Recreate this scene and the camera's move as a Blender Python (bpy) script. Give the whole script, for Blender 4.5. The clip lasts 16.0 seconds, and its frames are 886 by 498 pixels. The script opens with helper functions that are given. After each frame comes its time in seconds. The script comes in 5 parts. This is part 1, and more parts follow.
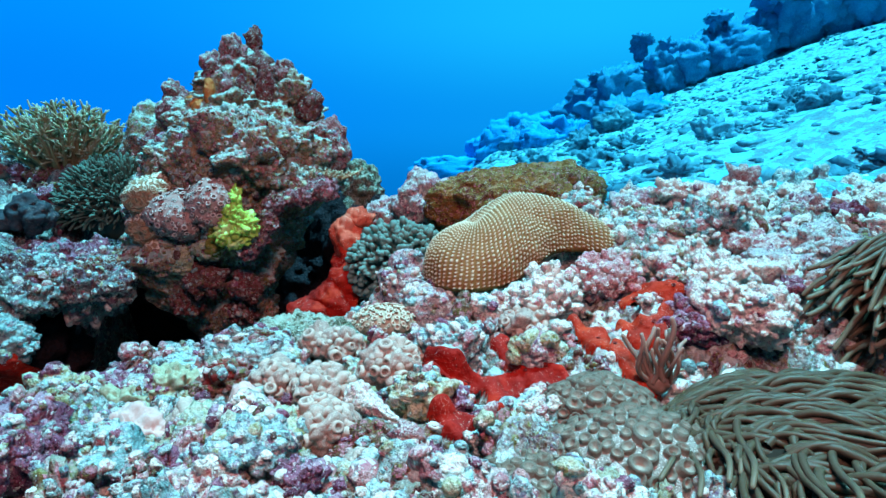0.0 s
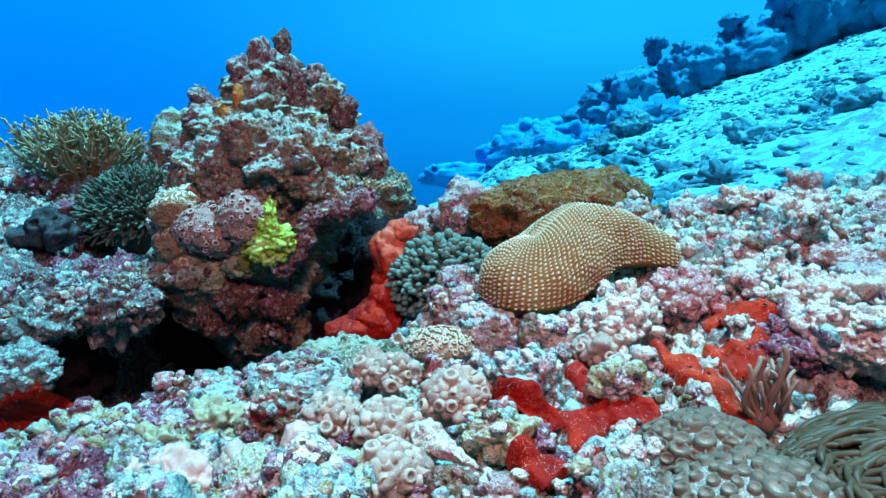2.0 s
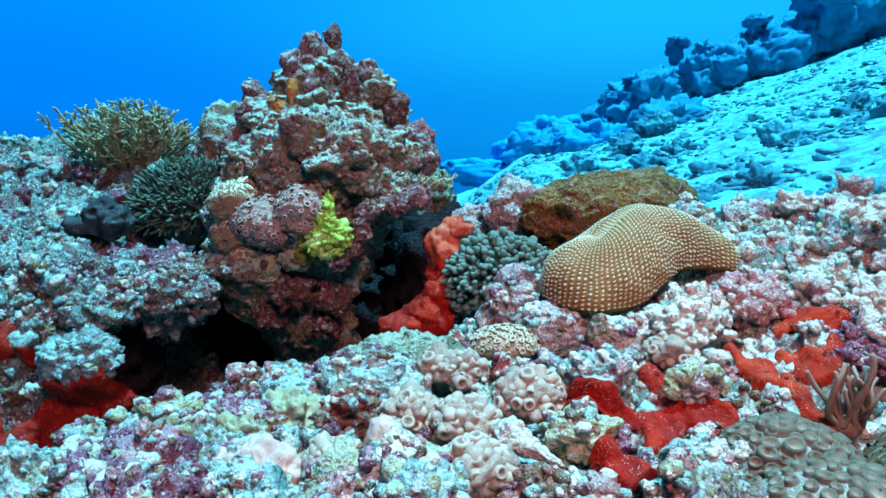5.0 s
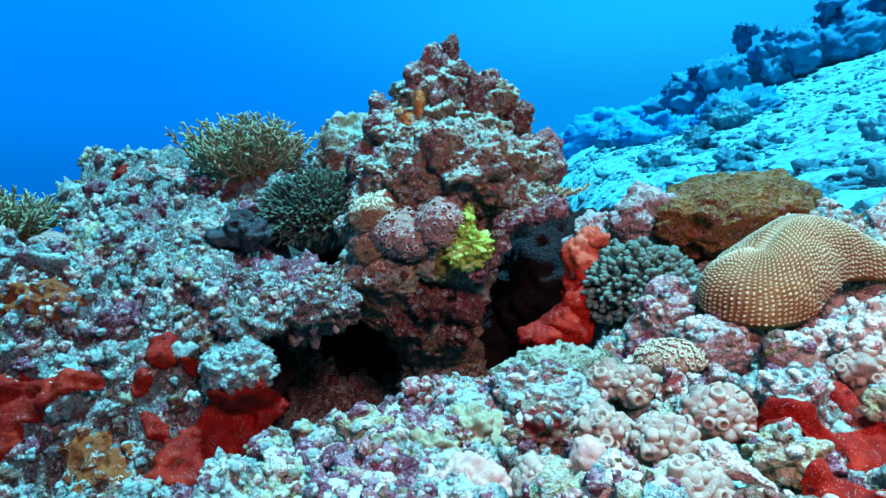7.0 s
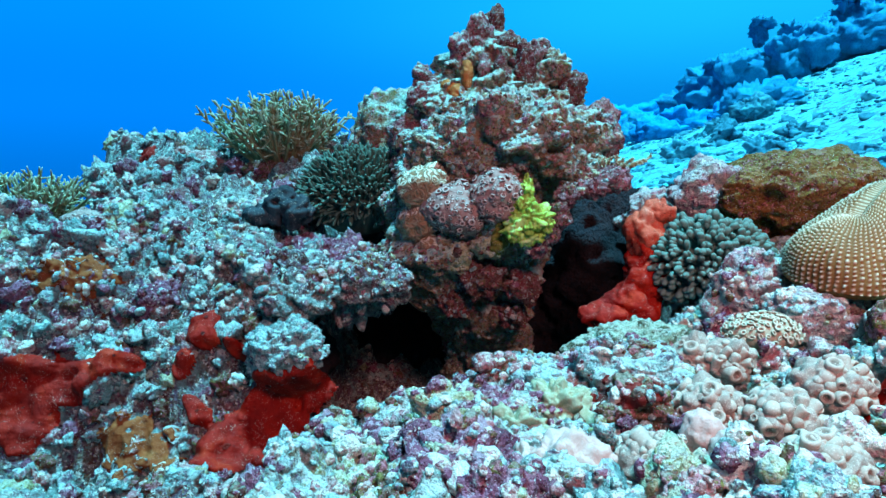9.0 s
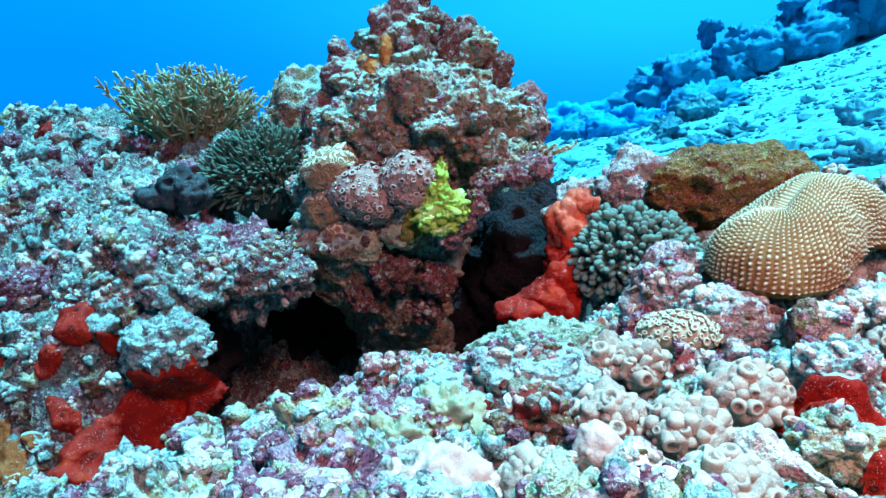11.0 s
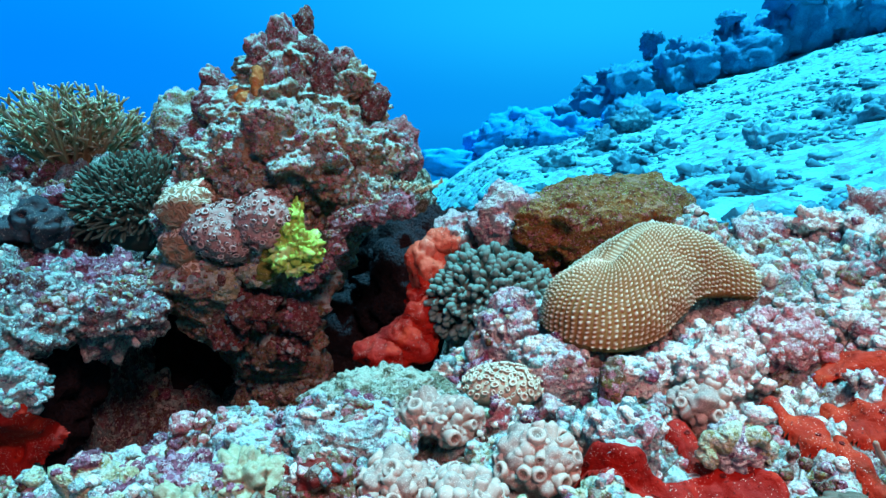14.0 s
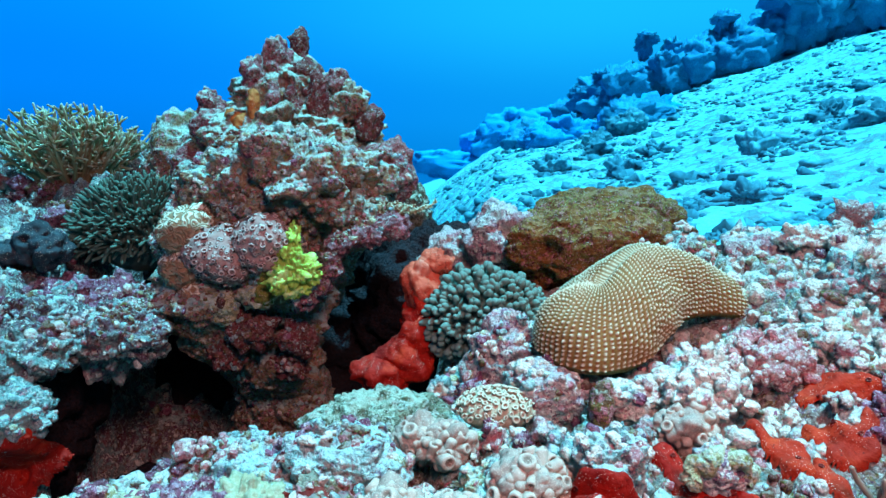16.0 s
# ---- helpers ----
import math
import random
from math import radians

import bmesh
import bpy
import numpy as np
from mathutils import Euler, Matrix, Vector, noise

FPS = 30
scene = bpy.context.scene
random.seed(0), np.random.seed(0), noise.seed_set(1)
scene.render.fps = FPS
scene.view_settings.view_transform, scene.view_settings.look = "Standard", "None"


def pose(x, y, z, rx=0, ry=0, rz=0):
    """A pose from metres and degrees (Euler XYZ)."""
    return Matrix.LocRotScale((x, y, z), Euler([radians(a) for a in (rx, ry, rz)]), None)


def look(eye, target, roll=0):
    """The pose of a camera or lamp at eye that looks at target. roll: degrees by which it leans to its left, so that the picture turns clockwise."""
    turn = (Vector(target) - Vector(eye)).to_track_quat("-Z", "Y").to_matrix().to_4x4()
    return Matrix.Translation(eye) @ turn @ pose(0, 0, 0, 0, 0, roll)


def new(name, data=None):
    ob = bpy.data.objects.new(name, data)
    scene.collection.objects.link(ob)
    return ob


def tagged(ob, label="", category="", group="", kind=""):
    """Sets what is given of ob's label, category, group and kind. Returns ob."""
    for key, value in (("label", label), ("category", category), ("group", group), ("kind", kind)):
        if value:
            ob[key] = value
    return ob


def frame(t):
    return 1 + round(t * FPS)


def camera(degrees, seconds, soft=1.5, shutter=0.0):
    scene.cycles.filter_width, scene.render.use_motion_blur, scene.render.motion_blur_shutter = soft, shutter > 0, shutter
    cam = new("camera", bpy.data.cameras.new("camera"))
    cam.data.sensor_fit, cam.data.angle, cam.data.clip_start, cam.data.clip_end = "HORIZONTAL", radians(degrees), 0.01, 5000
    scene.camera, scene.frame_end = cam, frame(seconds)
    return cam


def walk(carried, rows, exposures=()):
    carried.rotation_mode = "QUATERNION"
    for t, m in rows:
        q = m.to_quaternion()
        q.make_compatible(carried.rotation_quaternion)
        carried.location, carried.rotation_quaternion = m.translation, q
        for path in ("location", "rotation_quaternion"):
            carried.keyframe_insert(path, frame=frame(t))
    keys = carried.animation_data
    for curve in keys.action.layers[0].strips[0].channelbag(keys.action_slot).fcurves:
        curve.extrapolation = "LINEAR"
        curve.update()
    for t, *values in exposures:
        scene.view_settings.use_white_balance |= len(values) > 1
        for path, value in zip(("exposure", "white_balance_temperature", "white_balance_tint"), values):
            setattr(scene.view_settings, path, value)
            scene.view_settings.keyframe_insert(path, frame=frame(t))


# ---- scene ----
cam = camera(67.9, 16.0)
METRES, EYE, TILT, LEAN, TURN = 0.8, 0.45, -7.0, 0.0, 0.0
ROWS = [
    (0.0, 0.0, 0.0, 0.0, 0.0, 0.0, -0.0),
    (0.5, -0.0176, 0.0314, 0.0098, -0.08, 0.37, -0.36),
    (1.0, -0.042, 0.0571, 0.0148, 0.88, 0.55, -0.12),
    (1.5, -0.0549, 0.0801, 0.0083, 1.07, 0.46, -0.11),
    (2.0, -0.0759, 0.0906, 0.0167, 0.74, 0.54, 0.42),
    (2.5, -0.0989, 0.0899, 0.0102, 1.44, 0.43, 0.23),
    (3.0, -0.1114, 0.0908, 0.0036, 1.53, 0.09, 0.2),
    (5.5, -0.1875, 0.0754, 0.026, 1.83, 0.14, -1.25),
    (6.0, -0.2242, 0.0661, 0.0299, 3.14, -0.22, -0.68),
    (6.5, -0.2712, 0.0612, 0.0342, 4.64, -0.86, -0.1),
    (7.0, -0.3292, 0.0583, 0.0502, 5.99, -0.41, -0.38),
    (7.5, -0.3786, 0.0599, 0.0525, 7.05, -0.08, -1.3),
    (8.0, -0.426, 0.0687, 0.0386, 7.68, 0.13, -0.73),
    (10.5, -0.4144, 0.2072, -0.0204, 3.74, -1.37, -0.32),
    (11.0, -0.3551, 0.2216, -0.0053, 2.69, -0.85, -1.28),
    (11.5, -0.2857, 0.2303, 0.0277, 0.38, -0.32, -2.5),
    (12.0, -0.2293, 0.2266, 0.0511, -1.06, 0.12, -2.54),
    (12.5, -0.189, 0.2261, 0.0517, -1.2, -0.56, -2.47),
    (13.0, -0.1735, 0.2297, 0.0687, -1.76, -0.14, -2.27),
    (13.5, -0.1795, 0.2311, 0.0742, -1.45, -0.15, -2.22),
    (14.0, -0.1926, 0.2273, 0.0662, -1.12, -0.74, -1.84),
    (14.5, -0.1943, 0.2168, 0.0731, -1.22, -0.85, -1.15),
    (15.0, -0.1932, 0.2103, 0.0818, -0.93, -0.94, -0.98),
    (15.5, -0.192, 0.2045, 0.0841, -0.86, -1.33, -0.49),
    (16.0, -0.1874, 0.2034, 0.1024, -1.29, -0.76, -1.25),
]
walk(cam, [(t, pose(0, 0, EYE, TILT, LEAN, TURN) @ pose(METRES * x, METRES * y, METRES * z, 90 + pitch, roll, yaw)) for t, x, y, z, yaw, pitch, roll in ROWS],
     [(0.0, 0.12), (8.2, 0.16), (10.3, 0.42), (11.0, 0.50), (11.6, 0.47), (12.2, 0.40), (12.8, 0.30), (13.5, 0.16), (16.0, 0.16)])

# ---- water and light ----
world = bpy.data.worlds.new("open_water")
scene.world = world
world.use_nodes = True
wt = world.node_tree
wt.nodes.clear()
w_out = wt.nodes.new("ShaderNodeOutputWorld")
w_bg = wt.nodes.new("ShaderNodeBackground")
w_tc = wt.nodes.new("ShaderNodeTexCoord")
w_sep = wt.nodes.new("ShaderNodeSeparateXYZ")
wt.links.new(w_tc.outputs["Generated"], w_sep.inputs[0])


def water_ramp(stops):
    r = wt.nodes.new("ShaderNodeValToRGB")
    r.color_ramp.interpolation = "EASE"
    while len(r.color_ramp.elements) < len(stops):
        r.color_ramp.elements.new(0.5)
    for e, (p, c) in zip(r.color_ramp.elements, stops):
        e.position, e.color = p, (*c, 1)
    return r


w_map = wt.nodes.new("ShaderNodeMapRange")
w_map.inputs["From Min"].default_value, w_map.inputs["From Max"].default_value = -0.5, 1.0
wt.links.new(w_sep.outputs["Z"], w_map.inputs["Value"])
# deep blue away from the slope, brighter cyan above it
deep = water_ramp([(0.0, (0.0, 0.03, 0.12)), (0.30, (0.0, 0.15, 0.62)), (0.40, (0.0, 0.22, 0.90)), (0.50, (0.0, 0.27, 0.95)), (0.75, (0.02, 0.36, 0.8)), (1.0, (0.05, 0.5, 0.8))])
pale = water_ramp([(0.0, (0.0, 0.04, 0.12)), (0.30, (0.0, 0.19, 0.60)), (0.38, (0.002, 0.29, 0.82)), (0.48, (0.007, 0.47, 0.96)), (0.75, (0.03, 0.45, 0.85)), (1.0, (0.08, 0.55, 0.85))])
for r in (deep, pale):
    wt.links.new(w_map.outputs[0], r.inputs[0])
w_x = wt.nodes.new("ShaderNodeMapRange")
w_x.interpolation_type = "SMOOTHSTEP"
w_x.inputs["From Min"].default_value, w_x.inputs["From Max"].default_value = -0.55, 0.25
wt.links.new(w_sep.outputs["X"], w_x.inputs["Value"])
w_mix = wt.nodes.new("ShaderNodeMix")
w_mix.data_type = "RGBA"
wt.links.new(w_x.outputs[0], w_mix.inputs[0])
wt.links.new(deep.outputs[0], w_mix.inputs[6])
wt.links.new(pale.outputs[0], w_mix.inputs[7])
# the water dims away from the open side, behind the camera
w_y = wt.nodes.new("ShaderNodeMapRange")
w_y.interpolation_type = "SMOOTHSTEP"
w_y.inputs["From Min"].default_value, w_y.inputs["From Max"].default_value = -0.6, 0.6
w_y.inputs["To Min"].default_value = 0.3
wt.links.new(w_sep.outputs["Y"], w_y.inputs["Value"])
w_dim = wt.nodes.new("ShaderNodeMix")
w_dim.data_type, w_dim.blend_type = "RGBA", "MULTIPLY"
w_dim.inputs[0].default_value = 1.0
wt.links.new(w_mix.outputs[2], w_dim.inputs[6])
wt.links.new(w_y.outputs[0], w_dim.inputs[7])
wt.links.new(w_dim.outputs[2], w_bg.inputs[0])
w_bg.inputs["Strength"].default_value = 1.0
wt.links.new(w_bg.outputs[0], w_out.inputs[0])

# daylight filtered by the water above, and the diver's broad video light over the camera
sun = new("sun", bpy.data.lights.new("sun", "SUN"))
sun.data.energy, sun.data.angle, sun.data.color = 11.0, radians(4), (0.19, 0.80, 1.03)
sun.matrix_world = look((0.35, 0.75, 3.0), (0, 0.9, 0))
lamp = new("video_light", bpy.data.lights.new("video_light", "AREA"))
lamp.data.energy, lamp.data.size, lamp.data.color = 7.0, 0.28, (1.0, 0.47, 0.44)
lamp.data.spread = radians(125)
lamp.matrix_world = look((0.06, -0.10, 1.10), (0.03, 1.0, 0.30))

# ---- tools: noise, meshes ----
_rng = np.random.RandomState(7)
PERM = _rng.permutation(256)
GRAD = _rng.normal(size=(256, 3))
GRAD /= np.linalg.norm(GRAD, axis=1)[:, None]
JIT = _rng.rand(256, 3)


def _cell(i):
    i = i & 255
    return PERM[(PERM[(PERM[i[:, 0]] + i[:, 1]) & 255] + i[:, 2]) & 255]


def perlin(p):
    p = np.asarray(p, float)
    i = np.floor(p).astype(int)
    f = p - i
    u = f * f * f * (f * (f * 6 - 15) + 10)
    out = np.zeros(len(p))
    for a in (0, 1):
        for b in (0, 1):
            for c in (0, 1):
                o = np.array((a, b, c))
                g = GRAD[_cell(i + o)]
                w = np.ones(len(p))
                for k in range(3):
                    w = w * (u[:, k] if o[k] else 1 - u[:, k])
                out += w * ((f - o) * g).sum(1)
    return out * 1.5


def fbm(p, octaves=4, gain=0.5):
    out, amp = 0, 1.0
    for k in range(octaves):
        out = out + amp * perlin(p * 2.03 ** k + 17.3 * k)
        amp *= gain
    return out


def worley(p):
    """Distance to the nearest cell point, and the cell's random number."""
    p = np.asarray(p, float)
    i = np.floor(p).astype(int)
    best, ident = np.full(len(p), 9.0), np.zeros(len(p), int)
    for a in (-1, 0, 1):
        for b in (-1, 0, 1):
            for c in (-1, 0, 1):
                n = i + np.array((a, b, c))
                h = _cell(n)
                d = ((n + JIT[h] - p) ** 2).sum(1)
                near = d < best
                best[near], ident[near] = d[near], h[near]
    return np.sqrt(best), ident / 255.0


def smooth(v, a, b):
    t = np.clip((np.asarray(v, float) - a) / (b - a), 0, 1)
    return t * t * (3 - 2 * t)


def knobs(p, size):
    """Rounded lumps of a size, 0 to 1, like cauliflower."""
    d, r = worley(p / size)
    return np.clip(1 - d * d * 1.3, 0, 1) * (0.5 + 0.5 * r)


def pits(p, size, part=0.45):
    """Round holes of a size, 0 to 1; only a part of the cells have one."""
    d, r = worley(p / size)
    return smooth(0.42 - d, 0, 0.2) * (r < part)


def mesh_of(name, v, f, smooth_shade=True):
    v, f = np.asarray(v, np.float32).reshape(-1, 3), np.asarray(f, np.int32)
    me = bpy.data.meshes.new(name)
    me.vertices.add(len(v))
    me.vertices.foreach_set("co", v.ravel())
    k = f.shape[1]
    me.loops.add(f.size)
    me.loops.foreach_set("vertex_index", f.ravel())
    me.polygons.add(len(f))
    me.polygons.foreach_set("loop_start", np.arange(len(f), dtype=np.int32) * k)
    me.polygons.foreach_set("use_smooth", np.full(len(f), smooth_shade))
    me.update(calc_edges=True)
    me.validate()
    return me


def grid_faces(rows, cols, wrap=False, flip=False):
    c = cols if wrap else cols - 1
    i, j = np.meshgrid(np.arange(rows - 1), np.arange(c), indexing="ij")
    j2 = (j + 1) % cols
    q = np.stack([i * cols + j, i * cols + j2, (i + 1) * cols + j2, (i + 1) * cols + j], -1).reshape(-1, 4)
    return q[:, ::-1] if flip else q


def put(name, me, mat, parent=None, label="", m=None):
    """An object on a mesh: a part under a parent, or a thing."""
    ob = new(name, me)
    if mat is not None and not me.materials:
        me.materials.append(mat)
    if parent is not None:
        ob.parent = parent
    if m is not None:
        ob.matrix_basis = m
    if label:
        ob["label"] = label
    return ob


def ball_dirs(cols, rows):
    th = np.linspace(0.0, math.pi, rows)
    ph = np.linspace(0, 2 * math.pi, cols, endpoint=False)
    t, p = np.meshgrid(th, ph, indexing="ij")
    return np.stack([np.sin(t) * np.cos(p), np.sin(t) * np.sin(p), np.cos(t)], -1).reshape(-1, 3)


def rock_mesh(name, c, r, cols=64, rows=40, rough=0.18, lump=0.03, lump_amp=0.010, fine=0.004, pit=0.0, pit_size=0.03, cut=0.0, seed=0, power=1.0, crags=0.9):
    """A worn reef rock: an ellipsoid with broad unevenness, knobs, fine grain and holes. c, r in metres."""
    d = ball_dirs(cols, rows)
    r = np.array(r, float) * np.ones(3)
    e = np.sign(d) * np.abs(d) ** power
    p = e * r
    s = r.mean()
    off = np.array((seed * 3.71, seed * 1.37, seed * 5.13))
    q = p / s + off
    p = p * (1 + rough * fbm(q * 1.1, 3))[:, None]
    w = p + np.array(c) + off * 0.1
    crag = np.abs(fbm(w / (lump * 1.4) + 5.0, 3, 0.6)) - 0.3
    p = p + d * (lump_amp * (knobs(w, lump) - 0.4) + lump_amp * crags * crag + fine * fbm(w / 0.010, 3, 0.65) - pit * pits(w, pit_size))[:, None]
    if cut:
        p[:, 2] = np.maximum(p[:, 2], -r[2] * cut)
    return mesh_of(name, p + np.array(c), grid_faces(rows, cols, True, True))


def tube_arrays(path, radii, sides=7, cap=True):
    """A tapered tube along points, its far end rounded."""
    path, radii = np.asarray(path, float), np.asarray(radii, float)
    if cap:
        t = path[-1] - path[-2]
        t /= np.linalg.norm(t) + 1e-9
        r = radii[-1]
        path = np.vstack([path, path[-1] + t * r * 0.6, path[-1] + t * r * 0.9])
        radii = np.concatenate([radii, [r * 0.75, r * 0.12]])
    tan = np.gradient(path, axis=0)
    tan /= np.linalg.norm(tan, axis=1)[:, None] + 1e-9
    ref = np.array((0.31, 0.12, 0.94)) if abs(tan[0] @ np.array((0.31, 0.12, 0.94))) < 0.9 else np.array((1.0, 0, 0))
    n = np.cross(tan, ref)
    n /= np.linalg.norm(n, axis=1)[:, None] + 1e-9
    b = np.cross(tan, n)
    a = np.linspace(0, 2 * math.pi, sides, endpoint=False)
    ring = n[:, None] * np.cos(a)[None, :, None] + b[:, None] * np.sin(a)[None, :, None]
    v = path[:, None] + ring * radii[:, None, None]
    return v.reshape(-1, 3), grid_faces(len(path), sides, True, True)


def join(pieces):
    vs, fs, k = [], [], 0
    for v, f in pieces:
        vs.append(v), fs.append(f + k)
        k += len(v)
    return np.vstack(vs), np.vstack(fs)


def thing(name, label, category, at=(0, 0, 0), group="", kind=""):
    ob = new(name)
    ob.empty_display_size = 0.02
    ob.matrix_basis = Matrix.Translation(at)
    return tagged(ob, label, category, group, kind)


def toward(d, spin=0.0):
    """A rotation that turns z to the direction d."""
    return Vector(d).to_track_quat("Z", "Y").to_matrix().to_4x4() @ Matrix.Rotation(spin, 4, "Z")

# ---- materials ----
class Nodes:
    """Short ways to wire one procedural material."""

    def __init__(self, name, rough=0.8, spec=0.25):
        self.mat = bpy.data.materials.new(name)
        self.mat.use_nodes = True
        self.t = self.mat.node_tree
        self.b = self.t.nodes["Principled BSDF"]
        self.b.inputs["Roughness"].default_value = rough
        self.b.inputs["Specular IOR Level"].default_value = spec
        self.tc = self.t.nodes.new("ShaderNodeTexCoord")
        self.co = self.tc.outputs["Object"]

    def link(self, a, b):
        self.t.links.new(a, b)

    def shift(self):
        """Each copy of a thing takes its own part of the pattern."""
        oi = self.t.nodes.new("ShaderNodeObjectInfo")
        ad = self.t.nodes.new("ShaderNodeVectorMath")
        ad.operation = "MULTIPLY_ADD"
        ad.inputs[1].default_value = (9, 7, 5)
        cx = self.t.nodes.new("ShaderNodeCombineXYZ")
        for k in range(3):
            self.link(oi.outputs["Random"], cx.inputs[k])
        self.link(cx.outputs[0], ad.inputs[0])
        self.link(self.co, ad.inputs[2])
        self.co = ad.outputs[0]
        self.rand = oi.outputs["Random"]
        return self

    def noise(self, scale, detail=4, rough=0.6, warp=0.0):
        n = self.t.nodes.new("ShaderNodeTexNoise")
        n.inputs["Scale"].default_value, n.inputs["Detail"].default_value = scale, detail
        n.inputs["Roughness"].default_value, n.inputs["Distortion"].default_value = rough, warp
        self.link(self.co, n.inputs["Vector"])
        return n.outputs["Fac"]

    def cells(self, scale, feature="F1", out="Distance", rnd=1.0):
        n = self.t.nodes.new("ShaderNodeTexVoronoi")
        n.feature = feature
        n.inputs["Scale"].default_value = scale
        n.inputs["Randomness"].default_value = rnd
        self.link(self.co, n.inputs["Vector"])
        return n.outputs[out]

    def ramp(self, fac, stops, mode="LINEAR"):
        r = self.t.nodes.new("ShaderNodeValToRGB")
        r.color_ramp.interpolation = mode
        while len(r.color_ramp.elements) < len(stops):
            r.color_ramp.elements.new(0.5)
        for e, (p, c) in zip(r.color_ramp.elements, stops):
            e.position = p
            e.color = (*c, 1) if hasattr(c, "__len__") else (c, c, c, 1)
        self.link(fac, r.inputs[0])
        return r.outputs[0]

    def mix(self, fac, a, b, mode="MIX"):
        m = self.t.nodes.new("ShaderNodeMix")
        m.data_type, m.blend_type = "RGBA", mode
        for v, k in ((fac, 0), (a, 6), (b, 7)):
            if hasattr(v, "links") or hasattr(v, "is_linked"):
                self.link(v, m.inputs[k])
            elif k == 0:
                m.inputs[0].default_value = v
            else:
                m.inputs[k].default_value = (*v, 1)
        return m.outputs[2]

    def maths(self, op, a, b=0.0):
        m = self.t.nodes.new("ShaderNodeMath")
        m.operation = op
        for v, k in ((a, 0), (b, 1)):
            if hasattr(v, "is_linked"):
                self.link(v, m.inputs[k])
            else:
                m.inputs[k].default_value = v
        return m.outputs[0]

    def attr(self, name):
        a = self.t.nodes.new("ShaderNodeAttribute")
        a.attribute_name = name
        return a.outputs["Fac"]

    def normal_z(self):
        g = self.t.nodes.new("ShaderNodeNewGeometry")
        s = self.t.nodes.new("ShaderNodeSeparateXYZ")
        self.link(g.outputs["Normal"], s.inputs[0])
        return s.outputs["Z"]

    def bump(self, height, dist=0.003, strength=0.8):
        b = self.t.nodes.new("ShaderNodeBump")
        b.inputs["Distance"].default_value, b.inputs["Strength"].default_value = dist, strength
        self.link(height, b.inputs["Height"])
        self.link(b.outputs[0], self.b.inputs["Normal"])

    def done(self, colour):
        if hasattr(colour, "is_linked"):
            self.link(colour, self.b.inputs["Base Color"])
        else:
            self.b.inputs["Base Color"].default_value = (*colour, 1)
        return self.mat


PALE, WHITE, PINK = (0.55, 0.62, 0.58), (0.82, 0.80, 0.74), (0.62, 0.27, 0.32)
MAROON, PURPLE, OLIVE = (0.15, 0.035, 0.05), (0.20, 0.10, 0.19), (0.30, 0.27, 0.09)
TEAL, BROWN, DARK = (0.22, 0.38, 0.36), (0.22, 0.12, 0.06), (0.035, 0.03, 0.035)


def reef_mat(name, patches, specks, turf=PALE, pale_top_amount=0.5, patch_scale=9.0, shift=False, flecks=0.55, level=1.0):
    """Encrusted reef rock: patches of growth, small specks of others, upper sides paler with turf and with painted top
    light.
    """
    n = Nodes(name, 0.9, 0.06)
    patches, specks, turf = [tuple(v ** 1.3 for v in c) for c in patches], [tuple(v ** 1.25 for v in c) for c in specks], tuple(v ** 1.35 for v in turf)
    if shift:
        n.shift()
    k = len(patches)
    big = n.ramp(n.noise(patch_scale, 5, 0.65, 0.6), [(0.28 + 0.44 * i / (k - 1), c) for i, c in enumerate(patches)])
    k2 = len(specks)
    cell = n.cells(130, "F1", "Color")
    small = n.ramp(cell, [(i / k2, c) for i, c in enumerate(specks)], "CONSTANT")
    mask = n.ramp(n.noise(38, 4, 0.7), [(0.50, 0.0), (0.57, 0.9)])
    col = n.mix(mask, big, small)
    tiny = n.ramp(n.cells(380, "F1", "Color"), [(i / k2, c) for i, c in enumerate(specks)], "CONSTANT")
    col = n.mix(n.ramp(n.noise(85, 4, 0.7), [(0.48, 0.0), (0.56, 0.8)]), col, tiny)
    grain = n.noise(420, 3, 0.7)
    col = n.mix(n.ramp(n.noise(150, 3, 0.75), [(0.42, 0.0), (0.62, 0.4)]), col, n.mix(0.5, big, turf))
    # pale by upward normal: turf, plus light from above put into the colour
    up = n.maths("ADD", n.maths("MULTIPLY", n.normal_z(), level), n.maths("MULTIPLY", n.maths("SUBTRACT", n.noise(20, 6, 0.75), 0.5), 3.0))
    lo = 0.95 - pale_top_amount
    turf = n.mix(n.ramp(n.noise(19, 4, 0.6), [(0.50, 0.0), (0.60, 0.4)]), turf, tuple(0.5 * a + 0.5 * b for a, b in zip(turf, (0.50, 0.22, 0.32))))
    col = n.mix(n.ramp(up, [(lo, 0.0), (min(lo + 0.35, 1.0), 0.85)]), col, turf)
    col = n.mix(n.ramp(grain, [(0.34, 0.4), (0.46, 0.0)]), col, (0.05, 0.04, 0.05))
    col = n.mix(n.ramp(n.maths("ADD", n.cells(300, "F1"), n.maths("MULTIPLY", n.noise(40, 3), 0.35)), [(0.28, flecks), (0.38, 0.0)]), col, (0.88, 0.86, 0.82))
    h = n.maths("ADD", n.maths("MULTIPLY", n.noise(120, 4, 0.7), 1.2), n.maths("MULTIPLY", n.cells(160), -0.6))
    n.bump(n.maths("ADD", h, n.maths("MULTIPLY", grain, 0.7)), 0.009, 1.0)
    return n.done(col)


